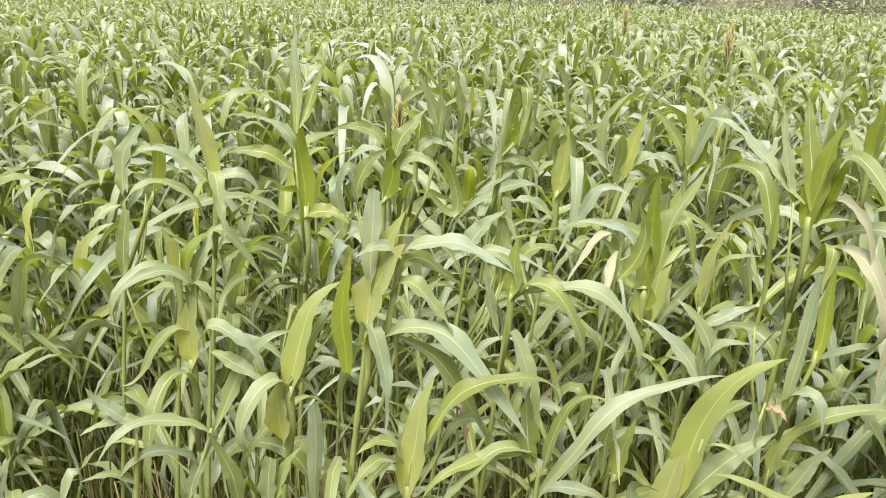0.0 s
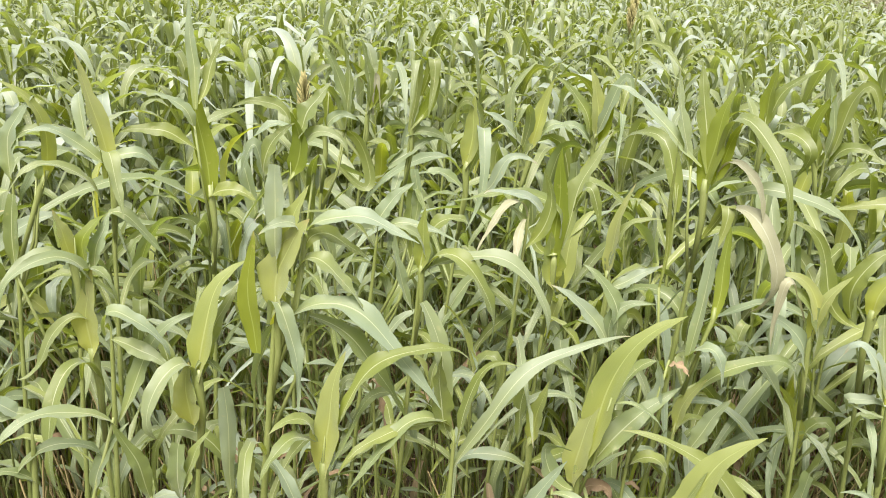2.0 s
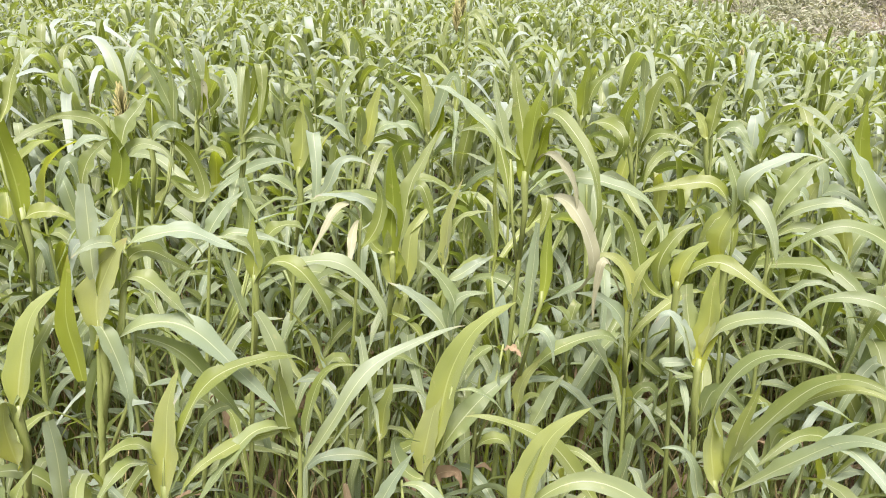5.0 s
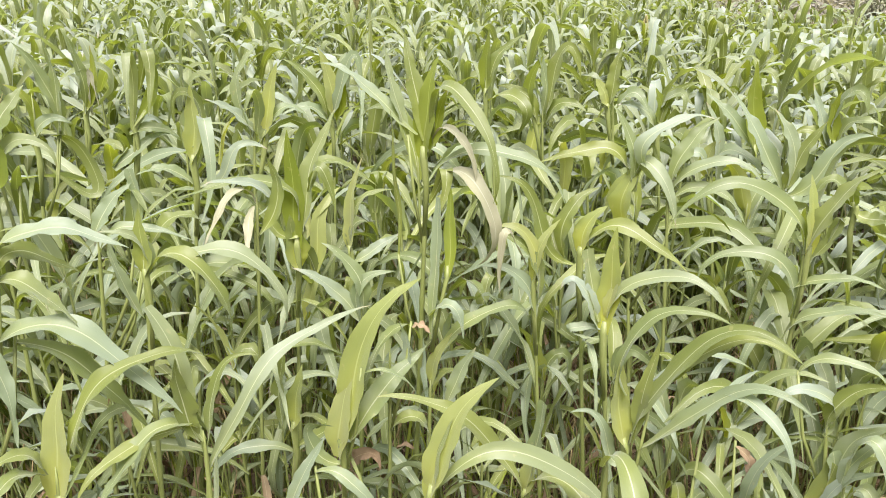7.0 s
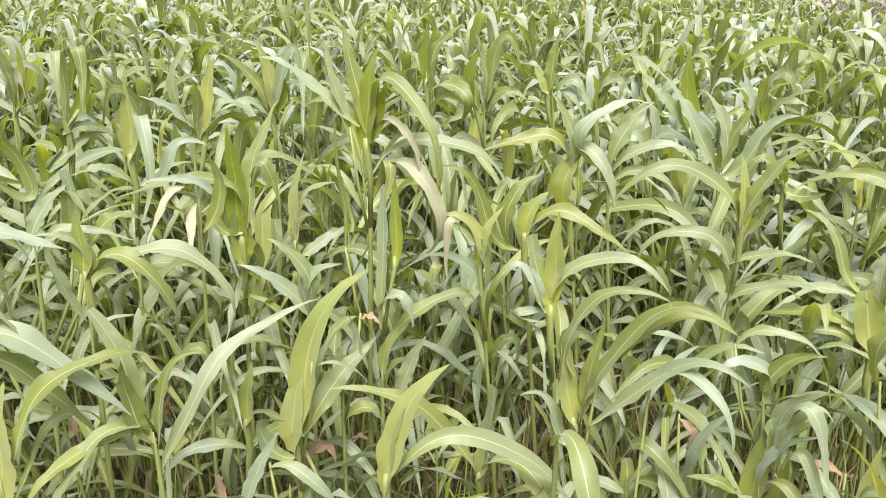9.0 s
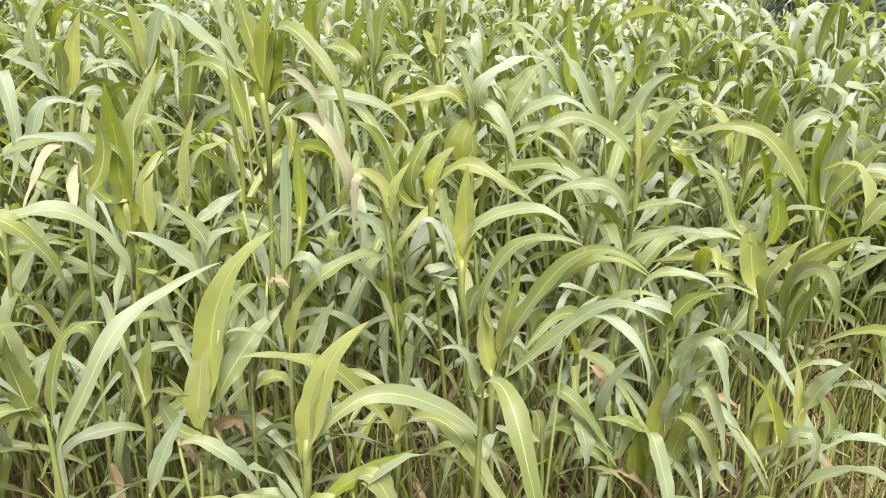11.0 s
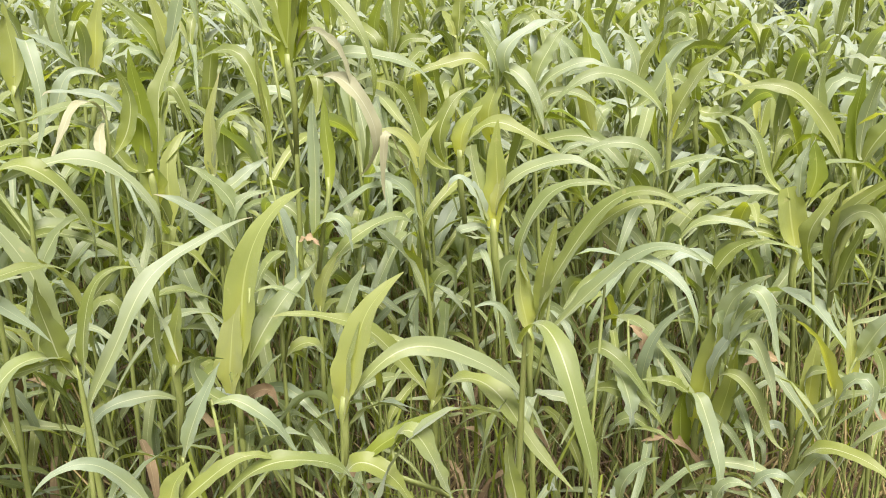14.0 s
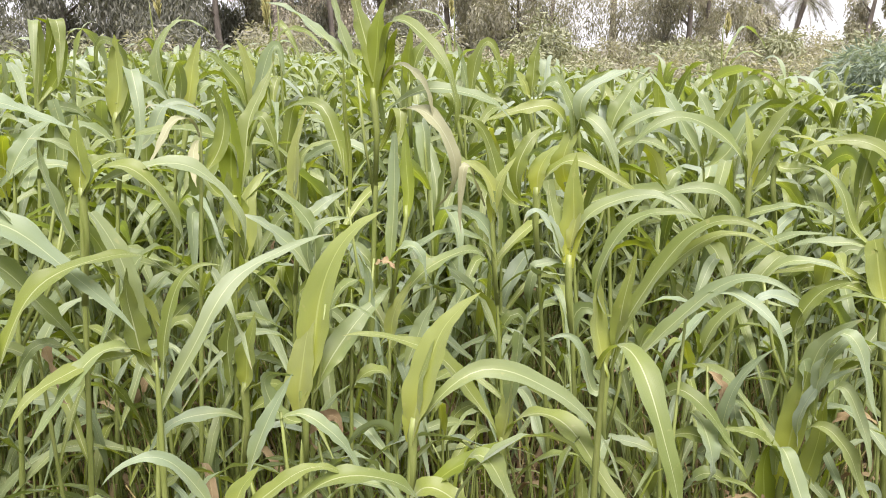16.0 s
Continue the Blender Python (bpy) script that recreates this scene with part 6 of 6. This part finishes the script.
def field_mass(name, r0, r1, density, leaves, n, strips, seed, label):
    p, d, g = scatter(r0, r1, density, seed)
    m = len(p)
    # plants by the cane-side edge are lower
    edge = np.clip((5.5 + 0.24 * p[:, 1] + 0.21 * np.maximum(0, p[:, 1] - 8) - p[:, 0]) / 2.5, 0, 1)
    ahead = np.clip((np.degrees(np.arctan2(p[:, 0], p[:, 1])) - 15) / 30, 0, 1)
    tall = g.uniform(0.82, 1.14, m) * (0.92 + 0.08 * edge) * (1.2 - 0.16 * ahead)
    size = g.uniform(0.85, 1.1, m)
    plane = g.uniform(0, 2 * np.pi, m)
    cols = {k: [] for k in ("x", "y", "z", "az", "reach", "peak", "end", "width", "hold", "twist")}
    def put(x, y, z, az, reach, peak, end, width, hold, twist):
        for k, v in zip(cols, (x, y, z, az, reach, peak, end, width, hold, twist)):
            cols[k].append(np.broadcast_to(v, x.shape))
    for k in range(leaves):
        s = 1 - 0.11 * (leaves - 1 - k) - 0.05
        big = size * g.uniform(0.8, 1.15, m)
        rise = g.uniform(0.2, 0.46, m) * big
        put(p[:, 0], p[:, 1], tall * s, plane + np.pi * k + g.uniform(-0.7, 0.7, m), g.uniform(0.3, 0.56, m) * big, rise, rise * g.uniform(-0.95, 0.35, m), g.uniform(0.034, 0.062, m) * big, g.uniform(0.32, 0.62, m), g.uniform(-0.9, 0.9, m))
    for k in range(2):
        h = g.uniform(0.2, 0.42, m) * size
        put(p[:, 0], p[:, 1], tall - 0.04, plane + np.pi * k + g.uniform(-0.7, 0.7, m), g.uniform(0.1, 0.34, m), h, h * g.uniform(-0.4, 0.85, m), g.uniform(0.036, 0.058, m), np.full(m, 0.2), g.uniform(-0.7, 0.7, m))
    a = {k: np.concatenate(v) for k, v in cols.items()}
    verts, faces, uvs = blade_mass(a["x"], a["y"], a["z"], a["az"], a["reach"], a["peak"], a["end"], a["width"], a["hold"], n, strips, a["twist"] * 1.3, g.uniform(-0.16, 0.16, len(a["x"])), np.where(g.random(len(a["x"])) < 0.42, g.uniform(0.5, 1.5, len(a["x"])), 0.0), g.uniform(0, 6.3, len(a["x"])))
    ob = mass_object(name, verts, faces, far_leaf_mat, uvs)
    tagged(ob, label, "sorghum", kind="stuff")
    # three-sided stalks under the leaves
    ring = np.array([0, 2.094, 4.189])
    low, top = np.stack([np.cos(ring), np.sin(ring), 0 * ring], 1), np.stack([np.cos(ring) * 0.6, np.sin(ring) * 0.6, 0 * ring], 1)
    base = np.concatenate([p, np.full((m, 1), -0.03)], 1)
    head = np.concatenate([p, tall[:, None]], 1)
    sv = np.concatenate([base[:, None] + 0.008 * low, head[:, None] + 0.008 * top], 1).reshape(-1, 3)
    one = np.array([(0, 1, 4, 3), (1, 2, 5, 4), (2, 0, 3, 5)])
    sf = (one[None] + (np.arange(m) * 6)[:, None, None]).reshape(-1, 4)
    st = mass_object(name.replace("leaves", "stalks"), sv, sf, stalk_mat)
    tagged(st, "pale green sorghum stalks standing close together", "sorghum", kind="stuff")


field_mass("sorghum_leaves", NEAR, 8.5, 26, 7, 9, 2, 11, "dense mass of arching green sorghum leaves")
field_mass("sorghum_leaves", 8.5, 16.0, 17, 5, 6, 1, 12, "dense mass of sorghum leaves farther out")
field_mass("sorghum_leaves", 16.0, 36.0, 10, 4, 4, 1, 13, "far canopy of pale green sorghum leaves")


def undergrowth():
    """Thin grass, dead blades and tillers between the stalks."""
    p, d, g = scatter(0.8, 4.2, 330, 21)
    m = len(p)
    green = g.random(m) < 0.45 - 0.2 * (p[:, 0] > 1.3)
    for sel, mat, label, name in ((green, deep_mat, "thin green grass and tillers under the sorghum", "undergrowth"), (~green, far_dry_mat, "dead brown leaves and straw on the soil", "leaf_litter")):
        k = int(sel.sum())
        rise = g.uniform(0.2, 0.75, k) if mat is deep_mat else g.uniform(0.03, 0.3, k)
        verts, faces, uvs = blade_mass(p[sel, 0], p[sel, 1], np.full(k, -0.02), g.uniform(0, 6.3, k), g.uniform(0.06, 0.3, k), rise, rise * g.uniform(0.0, 1.0, k), g.uniform(0.005, 0.013, k), g.uniform(0.1, 0.5, k), 4, 1, g.uniform(-2, 2, k))
        tagged(mass_object(name, verts, faces, mat, uvs), label, "undergrowth", kind="stuff")


undergrowth()


def tillers(name, density, seed, least_x, mat, label, high, lean=0.12, most_x=99.0):
    """Thin upright stems that crowd between the plants."""
    p, d, g = scatter(1.0, 3.6, density, seed)
    inside = (p[:, 0] > least_x) & (p[:, 0] < most_x)
    p, d = p[inside], d[inside]
    m = len(p)
    ring = np.arange(4) * math.pi / 2
    circle = np.stack([np.cos(ring), np.sin(ring), 0 * ring], 1)
    low = np.concatenate([p, np.full((m, 1), -0.03)], 1)
    top = np.concatenate([p + g.uniform(-lean, lean, (m, 2)), high * g.uniform(0.35, 0.8, (m, 1)) * np.clip(0.5 + 0.35 * (d[:, None] - 1.0), 0.5, 1)], 1)
    r = g.uniform(0.0025, 0.0055, m)[:, None, None]
    mid = (low + top) / 2 + np.concatenate([g.uniform(-0.03, 0.03, (m, 2)), np.zeros((m, 1))], 1)
    v = np.concatenate([low[:, None] + r * circle, mid[:, None] + 0.9 * r * circle, top[:, None] + 0.5 * r * circle], 1).reshape(-1, 3)
    one = np.array([(k * 4 + j, k * 4 + (j + 1) % 4, k * 4 + 4 + (j + 1) % 4, k * 4 + 4 + j) for k in range(2) for j in range(4)])
    f = (one[None] + (np.arange(m) * 12)[:, None, None]).reshape(-1, 4)
    tagged(mass_object(name, v, f, mat), label, "undergrowth", kind="stuff")


tillers("tillers", 220, 22, -9, stalk_mat, "thin pale green side shoots between the plants", 1.0)
tillers("straw", 60, 23, -9, straw_mat, "thin dry straw-coloured stems between the plants", 0.8, 0.28)
tillers("straw", 130, 25, -9, straw_mat, "dry straw-coloured stems crowded at the field's edge", 1.0, 0.16, -0.05)
tillers("straw", 170, 24, 1.15, straw_mat, "dry straw at the thin end of the field", 0.55, 0.36)


# ---- trees, shrubs and cane beyond the field ----
def leaf_cloud(g, centres, radii, count, size, droop, slim=0.28, shell=0.45):
    """Small hanging leaves spread through several uneven clumps."""
    which = g.integers(0, len(centres), count)
    v = g.normal(size=(count, 3))
    v /= np.linalg.norm(v, axis=1)[:, None]
    pos = np.asarray(centres)[which] + v * np.asarray(radii)[which] * (g.random(count) ** shell)[:, None]
    # blades point outward and down
    d = v * (1 - droop) + np.array([0, 0, -1.0]) * droop + g.normal(size=(count, 3)) * 0.35
    d /= np.linalg.norm(d, axis=1)[:, None]
    side = np.cross(d, g.normal(size=(count, 3)))
    side /= np.linalg.norm(side, axis=1)[:, None] + 1e-9
    ln = size * g.uniform(0.6, 1.4, count)[:, None]
    w = ln * slim * 0.5
    bendv = np.array([0, 0, -0.18]) * ln
    quad = np.stack([pos, pos + d * ln * 0.45 + side * w, pos + d * ln + bendv, pos + d * ln * 0.45 - side * w], 1)
    return quad.reshape(-1, 3), np.arange(count * 4).reshape(-1, 4)


def tree(name, x, y, height, spread, mat, seed, label, leaves=5200, size=0.24, droop=0.7, bare=0.3, thick=0.2, lean=(0.0, 0.0), gaps=0.8):
    g = np.random.default_rng(seed)
    root = new(name)
    root.matrix_basis = pose(x, y, -0.1)
    pts = [(lean[0] * s + 0.25 * math.sin(s * 4 + seed), lean[1] * s + 0.2 * math.sin(s * 3 + 2 * seed), height * 0.86 * s) for s in np.linspace(0, 1, 8)]
    verts, faces = tube(pts, [thick * (1 - 0.8 * s) for s in np.linspace(0, 1, 8)], 9)
    trunk = mesh_object("trunk", verts, faces, bark_mat, root)
    centres, radii = [], []
    for k in range(9):
        s = bare + (1 - bare) * (k + 0.5) / 9
        at = Vector(pts[min(7, int(s * 7))])
        a = g.uniform(0, 6.28)
        far = spread * g.uniform(0.45, 0.95) * (1.0 - 0.45 * abs(s - 0.6))
        tip = at + Vector((math.cos(a) * far, math.sin(a) * far, g.uniform(0.1, 0.25) * height * 0.5))
        mid = (at + tip) / 2 + Vector((0, 0, 0.06 * height))
        verts, faces = tube([at, mid, tip], [thick * 0.32, thick * 0.2, thick * 0.06], 6)
        mesh_object("limb", verts, faces, bark_mat, trunk)
        for q, f in ((tip, 1.0), (mid, 0.8), (tip - Vector((0, 0, 0.16 * height)), 0.7)):
            centres.append(tuple(q))
            radii.append((spread * 0.34 * f * gaps, spread * 0.34 * f * gaps, height * 0.13 * f))
    verts, faces = leaf_cloud(g, centres, radii, int(leaves * 3.0), size * 0.68, droop)
    ob = mass_object("crown", verts, faces, mat)
    ob.parent = root
    return tagged(root, label, "tree")


def shrub(name, x, y, height, spread, mat, seed, label, leaves=3000, size=0.22, droop=0.25, slim=0.3, shell=0.45):
    g = np.random.default_rng(seed)
    root = new(name)
    root.matrix_basis = pose(x, y, -0.05)
    centres, radii = [], []
    for k in range(11):
        a, r = g.uniform(0, 6.28), spread * math.sqrt(g.random()) * 0.75
        top = Vector((math.cos(a) * r, math.sin(a) * r, height * g.uniform(0.35, 0.86) * (1 - 0.35 * r / spread)))
        verts, faces = tube([(top.x * 0.15, top.y * 0.15, 0), tuple(top * 0.55), tuple(top)], [0.035, 0.022, 0.008], 5)
        mesh_object("stem", verts, faces, bark_mat, root)
        centres += [tuple(top), (top.x, top.y, top.z * 0.45)]
        radii += [(spread * 0.33, spread * 0.33, height * 0.2), (spread * 0.36, spread * 0.36, height * 0.28)]
    verts, faces = leaf_cloud(g, centres, radii, leaves, size, droop, slim, shell)
    ob = mass_object("foliage", verts, faces, mat)
    ob.parent = root
    return tagged(root, label, "shrub")


def palm(name, x, y, height, lean, seed, fronds=34, reach=3.0):
    g = np.random.default_rng(seed)
    root = new(name)
    root.matrix_basis = pose(x, y, -0.1)
    n = 26
    pts = [(lean[0] * s, lean[1] * s, height * s) for s in np.linspace(0, 1, n)]
    rad = [0.15 + 0.03 * (k % 2) for k in range(n)]
    verts, faces = tube(pts, rad, 9)
    mesh_object("trunk", verts, faces, bark_mat, root)
    for k in range(fronds):
        up = g.uniform(-0.3, 1.3)
        r, az = reach * g.uniform(0.75, 1.05) * (1 - 0.35 * max(up, 0)), g.uniform(0, 6.28)
        s = np.linspace(0.06, 1, 64)
        px, pz = r * s, (up * 1.9 * s - (1.6 + 0.6 * up) * s * s) * reach * 0.42
        vs, fs = [], []
        for k2, (sx, sz, t) in enumerate(zip(px, pz, s)):
            ln = 0.42 * math.sin(math.pi * (0.12 + 0.86 * t)) + 0.08
            b = len(vs)
            vs += [(sx, 0.012, sz), (sx, -0.012, sz), (sx + 0.6 * ln, ln * 0.7, sz - 0.3 * ln), (sx + 0.6 * ln, -ln * 0.7, sz - 0.3 * ln)]
            if k2:
                fs.append((b - 4, b, b + 1, b - 3))
                if k2 % 2:
                    fs += [(b - 4, b - 2, b), (b - 3, b + 1, b - 1)]
        ends = {v for f in fs for v in f}
        keep = {v: i for i, v in enumerate(sorted(ends))}
        vs, fs = [vs[v] for v in sorted(ends)], [tuple(keep[v] for v in f) for f in fs]
        ob = mesh_object("frond", vs, fs, palm_mat, root)
        ob.matrix_basis = pose(lean[0], lean[1], height, 0, 0, math.degrees(az))
    return tagged(root, "tall date palm with a grey trunk and drooping fronds", "palm tree")


def at(heading, distance):
    """A place by its heading in degrees, clockwise from +y, and its distance from the path's start."""
    a = radians(heading)
    return math.sin(a) * distance, math.cos(a) * distance


DROOP = "dusty grey-green tree with drooping foliage behind the field"
DARK = "dark dense tree with hanging foliage behind the field"
SHRUB = "pale green leafy shrub at the field's edge"
CANE = "dense blue-green cane thicket at the field's edge"
HEDGE = "dusty grey-green hedge shrub in front of the trees"
for k, (h, d) in enumerate(((-9, 46), (-5, 45), (-1, 44), (3, 45), (7, 43), (10.5, 42), (14, 40), (17.5, 42))):
    tree("dark_tree", *at(h, d), 9.5, 3.4, dark_mat, 40 + k, DARK, leaves=6000, size=0.34, droop=0.85, bare=0.02, thick=0.25, gaps=1.1)
tree("tree", *at(21, 41), 10, 3.4, hazed_mat, 50, DROOP, leaves=7000, bare=0.05)
tree("tree", *at(25, 40), 9, 3.2, russet_mat, 51, "tree with reddish dry foliage behind the field", leaves=5500, size=0.22, droop=0.6, bare=0.05)
shrub("dark_shrub", *at(30.2, 36), 3.8, 2.4, dark_mat, 52, "dark round shrub behind the field", leaves=5200, size=0.26)
tree("tree", *at(29, 43), 10, 3.0, hazed_mat, 59, DROOP, leaves=6000, bare=0.1)
for k, (h, d, mat) in enumerate(((19.3, 44, dark_mat), (22.8, 43, dark_mat), (26.8, 44, russet_mat), (31.5, 42, hazed_mat), (35.8, 43, hazed_mat), (38.8, 41, hazed_mat))):
    tree("tree", *at(h, d), 9.5, 3.2, mat, 140 + k, DARK if mat is dark_mat else DROOP, leaves=7500, size=0.26, droop=0.8, bare=0.02, thick=0.13, gaps=1.1)
tree("tree", *at(34.0, 38), 9.5, 2.9, hazed_mat, 53, DROOP, leaves=7000, bare=0.12, thick=0.2)
tree("tree", *at(37.6, 34), 9, 2.4, hazed_mat, 54, DROOP, leaves=5600, bare=0.3, thick=0.16)
tree("tree", *at(41.2, 40), 11, 2.9, hazed_mat, 55, DROOP, leaves=3400, bare=0.2, thick=0.16)
tree("tree", *at(45.5, 38), 10, 2.8, hazed_mat, 56, DROOP, leaves=3000, bare=0.18)
tree("tree", *at(51.0, 36), 10, 2.8, hazed_mat, 57, DROOP, leaves=8000, bare=0.06, thick=0.15)
tree("tree", *at(52.6, 40), 9.5, 2.2, hazed_mat, 66, DROOP, leaves=5600, bare=0.05, thick=0.16)
tree("tree", *at(55.7, 42), 4.0, 1.2, hazed_mat, 58, DROOP, leaves=4600, bare=0.0)
palm("date_palm", *at(55.6, 62), 4.9, (0.1, 0.2), 61, fronds=52, reach=2.5)
palm("date_palm", *at(57.3, 60), 4.7, (0.55, -0.85), 62, fronds=52, reach=2.4)
tree("tree", *at(61.8, 44), 6.4, 1.3, hazed_mat, 63, DROOP, leaves=3600, bare=0.05, lean=(0.8, -0.4))
tree("tree", *at(66.0, 40), 5.1, 2.0, hazed_mat, 64, DROOP, leaves=5000, bare=0.02)
tree("tree", *at(76, 42), 7.0, 2.6, hazed_mat, 65, DROOP, leaves=5000, bare=0.1)
for k in range(26):
    h = -10 + 3.5 * k
    tall = 2.9 if h < 40 else 2.1
    shrub("hedge_shrub", *at(h, 33 + 2 * math.sin(k * 2.1)), tall * (1 + 0.2 * math.sin(k * 3.7)), 2.3, (hazed_mat, dark_mat, shrub_mat)[k % 3] if h < 40 else (hazed_mat, shrub_mat)[k % 2], 200 + k, HEDGE, leaves=3200, size=0.24)
for k in range(12):
    shrub("hedge_shrub", *at(48 + 3.4 * k, 58 + 3 * math.sin(k * 1.7)), 2.6 + 0.3 * math.sin(k * 2.9), 3.4, hazed_mat, 240 + k, HEDGE, leaves=5000, size=0.26)
for k, (h, d, tall, wide) in enumerate(((20, 27, 2.4, 2.6), (24, 28, 2.2, 2.2), (28, 29, 1.9, 1.8), (33, 24, 1.8, 1.6), (36, 18, 1.75, 1.5), (38.5, 16, 1.75, 1.4), (41.5, 15, 1.65, 1.4), (44, 13.5, 1.5, 1.3), (47, 14, 1.6, 1.3), (49.5, 13, 1.55, 1.2), (52, 14, 1.6, 1.3), (34, 20, 1.5, 1.4), (42.5, 12.2, 1.2, 0.9), (54.5, 14, 1.6, 1.2), (57.5, 13, 1.65, 1.3), (60, 13.8, 1.6, 1.1))):
    shrub("shrub", *at(h, d), tall, wide, (hazed_mat, shrub_mat, russet_mat)[(0, 1, 1, 0, 2, 1, 0, 1, 0, 0, 1, 1, 0, 1, 0, 1)[k]], 70 + k, SHRUB if k != 4 else "shrub with reddish dry foliage at the field's edge", leaves=11000, size=0.085)
for k, (h, d, tall, wide) in enumerate(((64.5, 10.8, 1.75, 1.1), (68, 10, 1.95, 1.4), (72, 9.6, 2.0, 1.4), (76, 9.4, 2.0, 1.4), (80, 9.2, 2.0, 1.4), (66.5, 12.6, 2.0, 1.3), (70, 12, 2.15, 1.5))):
    shrub("cane_thicket", *at(h, d), tall, wide, reed_mat, 90 + k, CANE, leaves=17000, size=0.12, droop=0.4, slim=0.17, shell=0.3)
